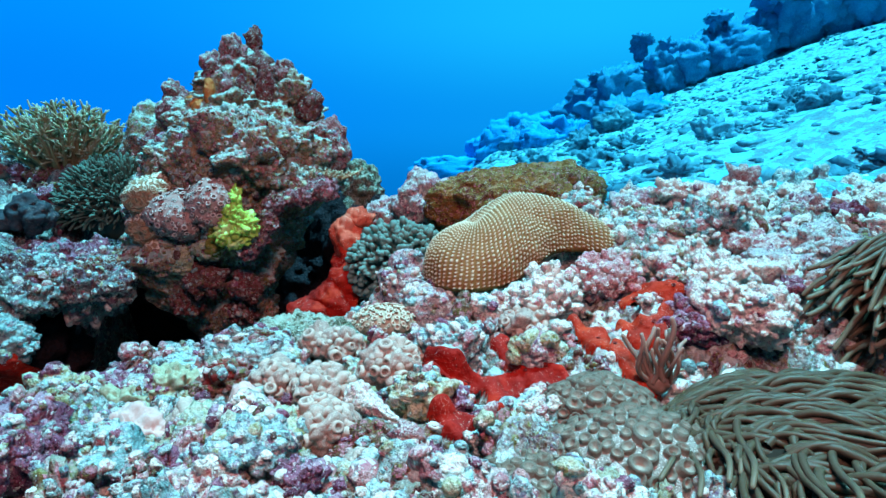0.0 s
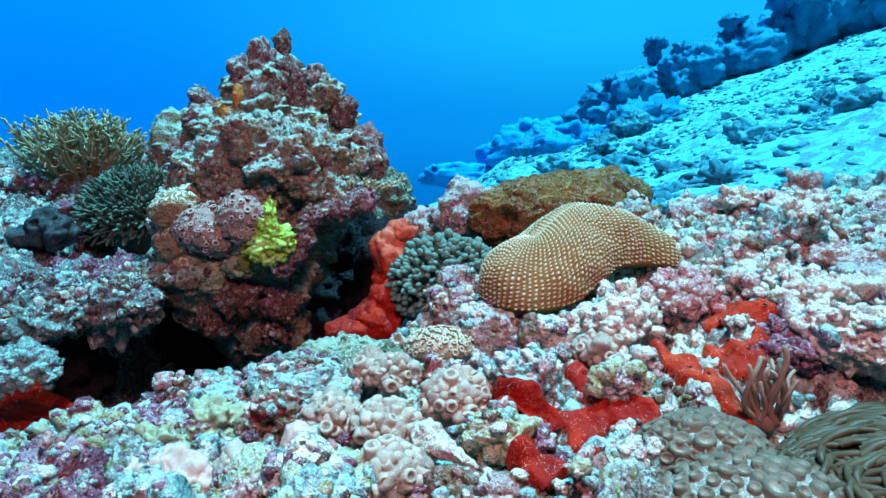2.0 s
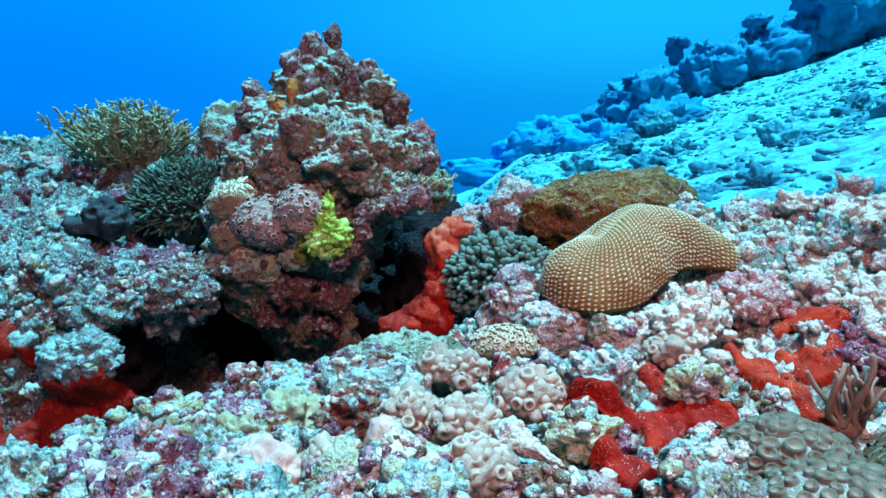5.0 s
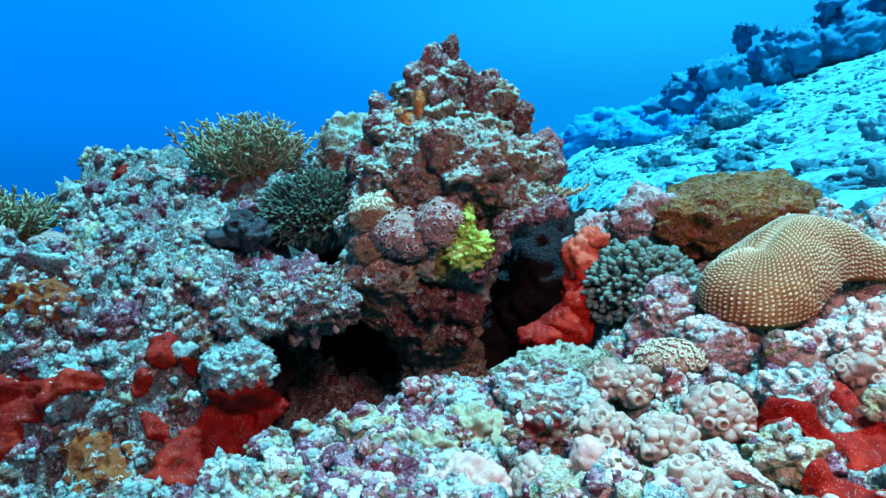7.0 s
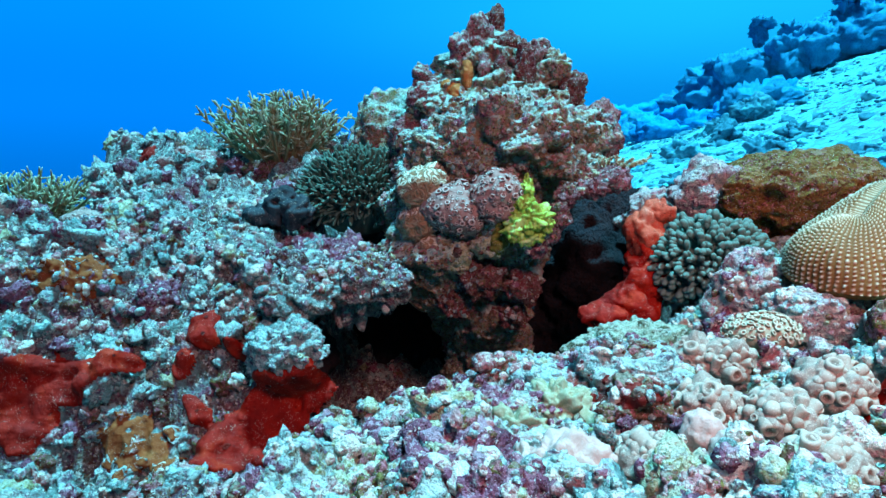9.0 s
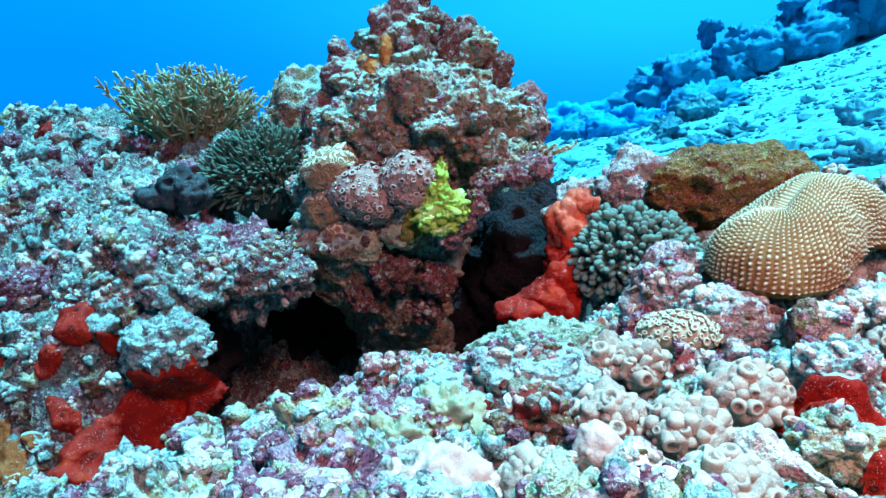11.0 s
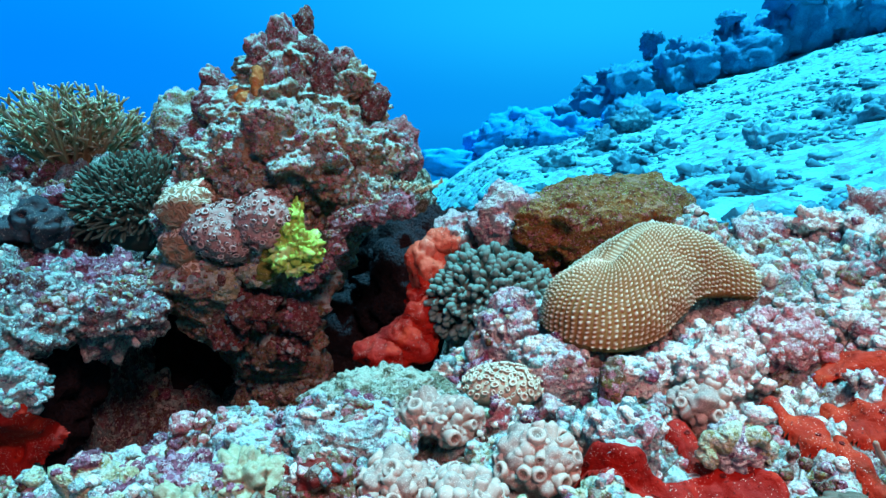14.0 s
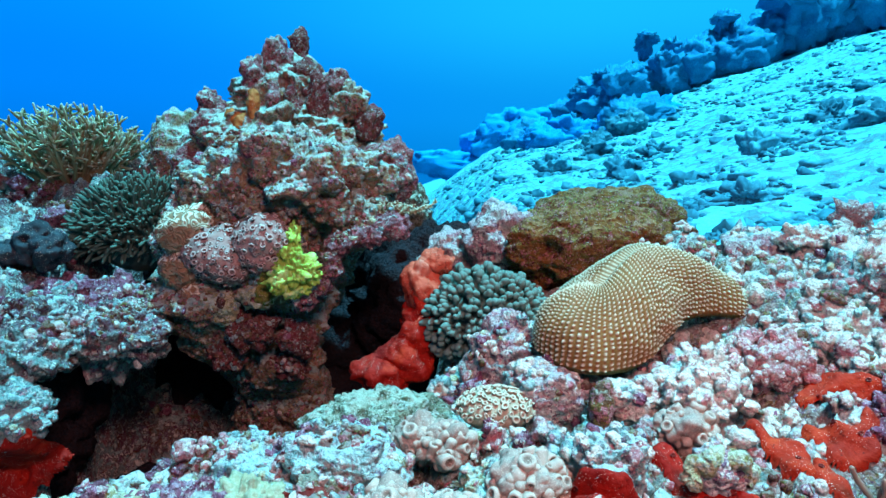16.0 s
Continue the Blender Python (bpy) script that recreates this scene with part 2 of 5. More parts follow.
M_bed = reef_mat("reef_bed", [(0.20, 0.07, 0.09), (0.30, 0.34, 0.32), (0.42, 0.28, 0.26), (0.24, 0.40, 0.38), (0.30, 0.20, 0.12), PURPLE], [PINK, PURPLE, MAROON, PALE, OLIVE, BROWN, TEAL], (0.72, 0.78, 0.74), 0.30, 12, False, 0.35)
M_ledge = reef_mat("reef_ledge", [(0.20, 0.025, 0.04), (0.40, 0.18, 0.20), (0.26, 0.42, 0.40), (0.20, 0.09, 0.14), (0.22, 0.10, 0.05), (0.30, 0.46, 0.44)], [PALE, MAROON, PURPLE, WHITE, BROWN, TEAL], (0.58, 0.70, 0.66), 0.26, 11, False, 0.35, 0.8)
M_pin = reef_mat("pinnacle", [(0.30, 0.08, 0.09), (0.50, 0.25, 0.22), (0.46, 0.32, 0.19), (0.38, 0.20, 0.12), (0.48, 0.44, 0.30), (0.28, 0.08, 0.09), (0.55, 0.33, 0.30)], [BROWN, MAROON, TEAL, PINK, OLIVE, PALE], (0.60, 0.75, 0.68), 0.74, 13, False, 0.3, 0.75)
M_block = reef_mat("block", [(0.26, 0.11, 0.05), (0.36, 0.16, 0.05), (0.30, 0.18, 0.07), (0.24, 0.10, 0.05)], [BROWN, OLIVE, MAROON, PINK], (0.50, 0.31, 0.17), 0.1, 10)
M_maroon = reef_mat("maroon_crust", [MAROON, (0.30, 0.07, 0.09), (0.24, 0.08, 0.07), MAROON], [MAROON, (0.4, 0.14, 0.15), BROWN, PALE], (0.5, 0.46, 0.44), 0.1, 16)
M_pinkrock = reef_mat("pink_rock", [(0.48, 0.20, 0.24), (0.55, 0.36, 0.40), PALE, PINK], [PINK, WHITE, PURPLE], (0.66, 0.62, 0.62), 0.35, 12, True)
# near-black palette that holds the shade of the clefts in its colour
M_cleftshade = reef_mat("cleft_shade_rock", [(0.035, 0.045, 0.06), (0.07, 0.05, 0.055), (0.045, 0.055, 0.07)], [(0.035, 0.045, 0.06), (0.08, 0.05, 0.055), (0.06, 0.065, 0.08)], (0.07, 0.09, 0.11), -0.3, 9, True, 0.0)
M_purple = reef_mat("purple_crust", [(0.16, 0.03, 0.06), (0.28, 0.10, 0.17), (0.44, 0.20, 0.29), (0.22, 0.07, 0.12)], [(0.3, 0.1, 0.18), (0.5, 0.24, 0.31), MAROON, WHITE], (0.62, 0.46, 0.52), 0.0, 16, True)
M_pink = reef_mat("pink_crust", [(0.46, 0.18, 0.22), (0.62, 0.40, 0.38), PINK, (0.7, 0.55, 0.5)], [PINK, WHITE, (0.5, 0.2, 0.2)], (0.78, 0.66, 0.62), 0.15, 16, True)
M_cream = reef_mat("cream_crust", [(0.66, 0.50, 0.42), (0.84, 0.74, 0.66), (0.80, 0.78, 0.72), (0.70, 0.50, 0.46)], [WHITE, (0.78, 0.7, 0.62), PINK], (0.90, 0.84, 0.78), 0.3, 16, True)
M_teal = reef_mat("teal_turf", [(0.16, 0.22, 0.22), (0.24, 0.40, 0.40), (0.52, 0.62, 0.60), (0.26, 0.36, 0.34)], [WHITE, TEAL, PURPLE, PALE, PINK], (0.60, 0.74, 0.72), 0.25, 16, True)
M_ygreen = reef_mat("yellow_green_crust", [(0.36, 0.32, 0.13), (0.54, 0.51, 0.32), (0.68, 0.66, 0.50), OLIVE], [OLIVE, PALE, (0.64, 0.62, 0.45)], (0.68, 0.69, 0.54), 0.25, 16, True)
M_brownr = reef_mat("brown_crust", [BROWN, (0.30, 0.18, 0.12), MAROON, (0.34, 0.25, 0.17)], [BROWN, PINK, OLIVE], (0.45, 0.45, 0.38), 0.15, 16, True)


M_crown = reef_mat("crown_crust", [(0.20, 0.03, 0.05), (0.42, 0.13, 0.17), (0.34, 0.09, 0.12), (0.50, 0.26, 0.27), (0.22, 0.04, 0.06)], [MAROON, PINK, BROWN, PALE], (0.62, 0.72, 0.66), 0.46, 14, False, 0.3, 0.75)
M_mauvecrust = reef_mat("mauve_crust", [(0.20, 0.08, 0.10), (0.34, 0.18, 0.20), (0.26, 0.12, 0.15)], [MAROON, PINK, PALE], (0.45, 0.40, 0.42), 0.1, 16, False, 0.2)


def tinted_sand_mat():
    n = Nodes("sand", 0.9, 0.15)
    # pale sand with the water's cyan cast painted into its base colour
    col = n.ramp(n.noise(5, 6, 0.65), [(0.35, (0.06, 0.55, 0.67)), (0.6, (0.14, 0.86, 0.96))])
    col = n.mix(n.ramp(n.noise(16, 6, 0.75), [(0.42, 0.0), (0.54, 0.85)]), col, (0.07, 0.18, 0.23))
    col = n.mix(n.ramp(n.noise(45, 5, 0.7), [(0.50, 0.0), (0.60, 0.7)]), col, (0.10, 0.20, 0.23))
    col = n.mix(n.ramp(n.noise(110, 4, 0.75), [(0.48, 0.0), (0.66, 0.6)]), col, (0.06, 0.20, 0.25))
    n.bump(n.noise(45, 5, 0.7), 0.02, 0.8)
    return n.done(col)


def far_haze_mat(name, dark, light):
    """Distant reef rock, the water's blue haze painted into its base colour."""
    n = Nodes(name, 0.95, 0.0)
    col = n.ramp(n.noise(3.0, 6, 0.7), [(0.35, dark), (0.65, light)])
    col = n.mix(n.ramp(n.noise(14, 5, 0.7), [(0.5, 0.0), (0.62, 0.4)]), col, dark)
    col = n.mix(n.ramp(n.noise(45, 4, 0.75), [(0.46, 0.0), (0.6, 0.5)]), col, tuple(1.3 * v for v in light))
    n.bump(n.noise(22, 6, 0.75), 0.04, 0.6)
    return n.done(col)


M_sand = tinted_sand_mat()
# two depths of painted haze, bluer and paler for the farther mounds
M_far = far_haze_mat("hazed_far_reef", (0.012, 0.19, 0.38), (0.020, 0.27, 0.46))
M_farther = far_haze_mat("hazy_reef", (0.006, 0.24, 0.56), (0.008, 0.29, 0.62))


def sponge_mat(name, a, b, c):
    n = Nodes(name, 0.7, 0.12).shift()
    col = n.ramp(n.noise(28, 4, 0.6), [(0.3, a), (0.55, b), (0.75, c)])
    col = n.mix(n.ramp(n.noise(210, 2, 0.6), [(0.30, 0.7), (0.38, 0.0)]), col, tuple(0.3 * v for v in a))
    speck = n.maths("MULTIPLY", n.ramp(n.cells(560), [(0.12, 1.0), (0.22, 0.0)]), n.ramp(n.noise(60, 3), [(0.46, 0.0), (0.56, 1.0)]))
    col = n.mix(speck, col, (0.75, 0.6, 0.5))
    n.bump(n.maths("ADD", n.noise(160, 4, 0.65), n.maths("MULTIPLY", n.cells(120), 0.6)), 0.003, 0.7)
    return n.done(col)


M_red = sponge_mat("red_sponge", (0.16, 0.004, 0.003), (0.29, 0.009, 0.004), (0.42, 0.028, 0.008))
M_redorange = sponge_mat("orange_red_sponge", (0.20, 0.008, 0.003), (0.34, 0.020, 0.006), (0.44, 0.05, 0.014))
M_reddark = sponge_mat("dark_red_crust", (0.06, 0.006, 0.006), (0.13, 0.012, 0.010), (0.20, 0.035, 0.025))
M_redpale = sponge_mat("salmon_sponge", (0.38, 0.04, 0.02), (0.50, 0.09, 0.05), (0.55, 0.20, 0.14))
M_orange = sponge_mat("orange_sponge", (0.28, 0.09, 0.02), (0.42, 0.14, 0.04), (0.42, 0.19, 0.08))
M_rust = sponge_mat("rust_crust", (0.12, 0.025, 0.008), (0.24, 0.055, 0.015), (0.30, 0.10, 0.035))
M_green = sponge_mat("green_alga", (0.12, 0.17, 0.02), (0.32, 0.50, 0.08), (0.54, 0.70, 0.32))
M_olive = sponge_mat("olive_crust", (0.06, 0.06, 0.012), (0.16, 0.16, 0.03), (0.24, 0.26, 0.07))
M_darksponge = sponge_mat("dark_sponge", (0.012, 0.018, 0.025), (0.03, 0.04, 0.05), (0.06, 0.07, 0.08))


def plain_coral(name, base, tip, scale=60, rough=0.7, attr=None, sss=0.0, dots=0.0):
    n = Nodes(name, rough, 0.15).shift()
    col = n.mix(n.ramp(n.noise(scale, 4, 0.65), [(0.3, 0.0), (0.7, 1.0)]), base, tuple(min(1, 1.35 * v) for v in base))
    if attr:
        col = n.mix(n.attr(attr), col, tip)
    else:
        col = n.mix(n.ramp(n.noise(scale * 5, 3, 0.7), [(0.45, 0.0), (0.7, 0.6)]), col, tip)
    if dots:
        col = n.mix(n.ramp(n.cells(620), [(0.16, dots), (0.34, 0.0)]), col, tuple(min(1, 1.5 * v) for v in tip))
    n.bump(n.noise(scale * 6, 4, 0.7), 0.002, 0.6 if not sss else 0.1)
    if sss:
        n.b.inputs["Subsurface Weight"].default_value = sss
        n.b.inputs["Subsurface Scale"].default_value = 0.004
        n.b.inputs["Subsurface Radius"].default_value = (1.0, 0.7, 0.4)
    return n.done(col)


M_mush = plain_coral("mushroom_coral", (0.135, 0.056, 0.015), (0.66, 0.57, 0.42), 25, 0.6, "tip")
M_polyp = plain_coral("tube_polyp", (0.13, 0.085, 0.068), (0.42, 0.32, 0.265), 90, 0.6, "tip", 0.0, 0.6)
M_polypdark = plain_coral("polyp_mouth", (0.16, 0.13, 0.11), (0.22, 0.2, 0.18), 120)
M_colony = plain_coral("colony_flesh", (0.22, 0.15, 0.125), (0.40, 0.32, 0.27), 60, 0.7, None, 0.0, 0.6)
M_daisy = plain_coral("cream_polyp", (0.22, 0.15, 0.10), (0.52, 0.46, 0.36), 80, 0.65, "tip")
M_daisybase = plain_coral("cream_tissue", (0.30, 0.24, 0.17), (0.42, 0.36, 0.28), 120, 0.7)
M_fav = plain_coral("brown_polyp", (0.24, 0.21, 0.17), (0.095, 0.075, 0.055), 80, 0.45, "tip", 0.0, 0.3)
M_favbase = plain_coral("grey_tissue", (0.14, 0.12, 0.10), (0.46, 0.43, 0.40), 130, 0.7, None, 0.0, 0.8)
M_bush = plain_coral("branching_coral", (0.20, 0.165, 0.085), (0.42, 0.50, 0.38), 40, 0.7, "tip")
M_tent = plain_coral("anemone_tentacle", (0.040, 0.028, 0.016), (0.125, 0.098, 0.064), 30, 0.45, "tip", 0.35)
M_tentpink = plain_coral("pinkish_tentacle", (0.15, 0.085, 0.065), (0.26, 0.18, 0.14), 30, 0.4, "tip", 0.3)
# body near-black: the shade in the gaps between tentacles is painted in
M_anbody = plain_coral("shaded_anemone_disc", (0.012, 0.010, 0.007), (0.018, 0.015, 0.011), 30, 0.95)
M_bulb = plain_coral("bulb_tentacle", (0.055, 0.095, 0.08), (0.11, 0.18, 0.155), 50, 0.6, "tip")
M_tuft = plain_coral("feathery_tuft", (0.06, 0.11, 0.09), (0.07, 0.125, 0.10), 40, 0.95, "tip")


def brain_mat():
    n = Nodes("brain_coral", 0.7, 0.25)
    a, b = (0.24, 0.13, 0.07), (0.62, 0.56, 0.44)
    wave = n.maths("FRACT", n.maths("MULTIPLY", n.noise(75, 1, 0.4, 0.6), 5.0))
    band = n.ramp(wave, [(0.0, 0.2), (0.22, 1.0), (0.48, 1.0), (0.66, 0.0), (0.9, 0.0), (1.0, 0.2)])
    # pale crown by upward normal: bleaching and sediment, plus sunlight put into the colour
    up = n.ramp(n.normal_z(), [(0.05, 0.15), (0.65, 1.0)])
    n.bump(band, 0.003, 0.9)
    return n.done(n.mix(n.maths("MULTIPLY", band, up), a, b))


def cup_mat():
    n = Nodes("mauve_coral", 0.75, 0.2)
    d = n.cells(140, "F1", "Distance", 0.75)
    col = n.ramp(d, [(0.12, (0.05, 0.03, 0.03)), (0.27, (0.56, 0.44, 0.40)), (0.42, (0.24, 0.13, 0.12)), (0.7, (0.30, 0.17, 0.15))])
    n.bump(n.ramp(d, [(0.08, 0.2), (0.26, 1.0), (0.5, 0.3)]), 0.004, 0.9)
    return n.done(n.mix(n.ramp(n.noise(30, 3), [(0.4, 0.0), (0.7, 0.35)]), col, (0.45, 0.40, 0.38)))


M_knob, M_mauve = brain_mat(), cup_mat()
M_ring = plain_coral("cup_rim", (0.035, 0.018, 0.018), (0.50, 0.36, 0.33), 90, 0.6, "tip")
M_lumpwhite = plain_coral("pale_lump", (0.38, 0.235, 0.21), (0.52, 0.41, 0.37), 50, 0.7)
M_yellow = plain_coral("yellow_knob", (0.22, 0.22, 0.14), (0.42, 0.44, 0.35), 70, 0.7)
M_white = plain_coral("white_knob", (0.42, 0.39, 0.36), (0.62, 0.60, 0.56), 70, 0.7)
M_mottle = reef_mat("mottled_green_coral", [(0.09, 0.11, 0.07), (0.34, 0.37, 0.28), (0.14, 0.16, 0.10), (0.44, 0.47, 0.36)], [(0.5, 0.54, 0.44), (0.08, 0.09, 0.06), PALE], (0.60, 0.64, 0.54), 0.25, 40)

# ---- the reef bed, the ledge and the sand ----
def bed_base(x, y):
    z = 0.205 + 0.10 * smooth(x, -0.15, 0.25) * smooth(y, 0.60, 0.85) + 0.08 * np.clip(y - 0.85, 0, 3) * smooth(x, -0.1, 0.3)
    crest = np.where(x < -0.2, 0.88 + (x + 0.2) * 0.47, 0.88 + (x + 0.2) * 1.3)
    z = z - 0.32 * smooth(y - crest, 0.0, 0.18) * (1 - smooth(x, -0.19, -0.08))
    z = z - 0.025 * smooth(-x, 0.35, 0.5) - 0.16 * smooth(-x, 0.53, 0.66)
    z = z + 0.05 * smooth(x, -0.2, -0.05) * smooth(y, 0.88, 1.02)
    z = z - 0.085 * np.exp(-((x - 0.205) / 0.055) ** 2 - ((y - 0.950) / 0.035) ** 2)
    z = z - 0.10 * np.exp(-((x - 0.012) / 0.022) ** 2 - ((y - 0.555) / 0.022) ** 2)
    z = z - 0.14 * smooth(y - 1.16 - 0.55 * np.clip(x - 0.35, 0, 2), 0.0, 0.22) * smooth(x, 0.16, 0.28)
    return z - 0.25 * smooth(-x, 1.2, 1.8) - 0.10 * smooth(y, 1.6, 2.4)


def bed_height(x, y):
    x, y = np.asarray(x, float), np.asarray(y, float)
    p = np.stack([x, y, 0 * x], -1).reshape(-1, 3)
    n = 0.024 * fbm(p / 0.11, 4, 0.6) + 0.030 * (knobs(p, 0.06) - 0.45) + 0.014 * knobs(p + 3.1, 0.024) + 0.005 * fbm(p / 0.012, 3)
    n = n - 0.070 * pits(p + 7.7, 0.085, 0.35) - 0.020 * pits(p + 1.7, 0.033, 0.45)
    n = n - 0.030 * smooth(0.09 - np.abs(fbm(p / 0.075 + 9, 2)), 0, 0.09)
    return bed_base(x, y) - 0.002 + n.reshape(x.shape)


def ledge_base(x, y):
    front = 0.82 + 0.04 * np.sin(x * 7.0) + 0.10 * smooth(x, -0.75, -0.5)
    z = 0.02 + 0.285 * smooth(y - front, 0.0, 0.21) + 0.31 * np.clip(y - 1.08, 0, 0.66)
    z = z + 0.05 * smooth(-x, 0.85, 1.1) * (1 - smooth(y, 1.2, 1.5))
    right = -0.63 - 0.09 * smooth(y, 0.98, 1.08)
    z = z - 0.38 * smooth(x - right, -0.02, 0.03)
    z = z - 0.5 * smooth(y + 0.10 * fbm(np.stack([x, 0 * x, 0 * x], -1).reshape(-1, 3) * 4, 2).reshape(x.shape), 1.72, 1.95)
    return z - 0.30 * smooth(-x - 0.6 * (y - 1.1), 1.02, 1.11) * smooth(y, 1.0, 1.15) - 0.12 * smooth(-x, 1.45, 1.7)


def ledge_height(x, y):
    x, y = np.asarray(x, float), np.asarray(y, float)
    p = np.stack([x, y, 0.4 * ledge_base(x, y)], -1).reshape(-1, 3)
    n = 0.040 * fbm(p / 0.15, 4, 0.6) + 0.024 * (knobs(p, 0.075) - 0.4) + 0.014 * knobs(p + 3.1, 0.027) + 0.006 * fbm(p / 0.012, 3)
    n = n - 0.060 * pits(p + 2.7, 0.07, 0.5) - 0.034 * pits(p + 1.7, 0.03, 0.7) - 0.020 * smooth(0.08 - np.abs(fbm(p / 0.08 + 9, 2)), 0, 0.08)
    return ledge_base(x, y) + n.reshape(x.shape)


def sand_height(x, y):
    x, y = np.asarray(x, float), np.asarray(y, float)
    z = 0.36 + 0.25 * (x - 0.4) + 0.03 * (y - 1.6) + 0.10 * np.clip(x - 0.9, 0, 8) * smooth(y, 2.5, 8.6)
    p = np.stack([x, y, 0 * x], -1).reshape(-1, 3)
    rub = smooth(fbm(p / 0.5 + 3, 3), -0.05, 0.35)
    n = (0.05 * fbm(p / 0.9, 4) + rub * (0.03 * knobs(p, 0.13) + 0.02 * np.abs(fbm(p / 0.07, 3)))).reshape(x.shape)
    edge = 0.12 * y - 0.15
    z = z - 0.25 * np.where(x > 0.1, smooth(-y, -1.30, -1.10), smooth(-y, -1.75, -1.3))
    z = z - 1.2 * smooth(edge - x, 0.0, 0.25 + 0.25 * y) - 3.0 * smooth(y, 9.0, 30.0)
    return z + n


def sheet(name, xs, ys, fn, mat, label, category):
    X, Y = np.meshgrid(xs, ys)
    Z = fn(X, Y)
    me = mesh_of(name, np.stack([X, Y, Z], -1), grid_faces(len(ys), len(xs)))
    return tagged(put(name, me, mat), label, category, "", "structure")


def spaced(a, b, step, grow):
    out, v = [a], a
    while v < b:
        v += step
        step *= grow
        out.append(v)
    return np.array(out)


sheet("ground_reef", np.arange(-1.1, 1.3, 0.0042), np.concatenate([np.arange(-0.5, 0.4, 0.02), spaced(0.4, 2.2, 0.0036, 1.0035)]), bed_height, M_bed,
      "encrusted reef bed of dead coral, pink crusts and pale turf", "reef")
sheet("ground_ledge", np.arange(-2.2, -0.42, 0.0055), spaced(0.72, 2.1, 0.0042, 1.0035), ledge_height, M_ledge,
      "pitted reef ledge crusted with pale turf and maroon growth", "reef ledge")
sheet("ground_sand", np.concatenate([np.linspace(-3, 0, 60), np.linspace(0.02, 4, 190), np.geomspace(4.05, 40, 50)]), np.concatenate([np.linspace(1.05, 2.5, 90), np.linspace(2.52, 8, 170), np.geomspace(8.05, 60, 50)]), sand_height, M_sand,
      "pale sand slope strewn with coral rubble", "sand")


def on_bed(x, y, sink=0.0):
    return (x, y, float(bed_height(np.array([x]), np.array([y]))[0]) - sink)


def on_ledge(x, y, sink=0.0):
    return (x, y, float(ledge_height(np.array([x]), np.array([y]))[0]) - sink)


def on_sand(x, y, sink=0.0):
    return (x, y, float(sand_height(np.array([x]), np.array([y]))[0]) - sink)

CLEAR = [(-0.035, 1.22, 0.09), (0.10, 1.20, 0.15), (0.12, 0.92, 0.07), (0.04, 0.86, 0.05), (0.22, 0.97, 0.07), (0.19, 0.93, 0.05), (0.26, 0.965, 0.04), (0.05, 0.86, 0.06), (0.012, 0.55, 0.024)]  # places kept free of strewn pieces
SOFT = []  # soft or living things that bear no buds

# ---- the pinnacle ----
def profile(h, table):
    hs = [r[0] for r in table]
    return [np.interp(h, hs, [r[k] for r in table]) for k in range(1, len(table[0]))]


PIN = [(-0.05, -0.385, 1.32, 0.09, 0.09), (0.12, -0.398, 1.29, 0.078, 0.09), (0.18, -0.415, 1.25, 0.090, 0.115), (0.24, -0.425, 1.235, 0.108, 0.14), (0.30, -0.425, 1.235, 0.128, 0.16),
       (0.36, -0.412, 1.24, 0.152, 0.178), (0.42, -0.380, 1.25, 0.178, 0.178), (0.47, -0.375, 1.28, 0.182, 0.17), (0.53, -0.385, 1.33, 0.152, 0.15), (0.59, -0.390, 1.36, 0.125, 0.12),
       (0.65, -0.400, 1.38, 0.070, 0.08), (0.690, -0.402, 1.39, 0.030, 0.035), (0.70, -0.400, 1.39, 0.004, 0.005)]
HOLLOWS = [(-0.285, 1.08, 0.395, 0.020, 0.06), (-0.388, 1.25, 0.585, 0.016, 0.06), (-0.352, 1.25, 0.565, 0.020, 0.06), (-0.425, 1.26, 0.615, 0.012, 0.04), (-0.445, 1.12, 0.435, 0.016, 0.04), (-0.30, 1.08, 0.33, 0.030, 0.05), (-0.455, 1.24, 0.505, 0.016, 0.04), (-0.27, 1.24, 0.54, 0.018, 0.04)]


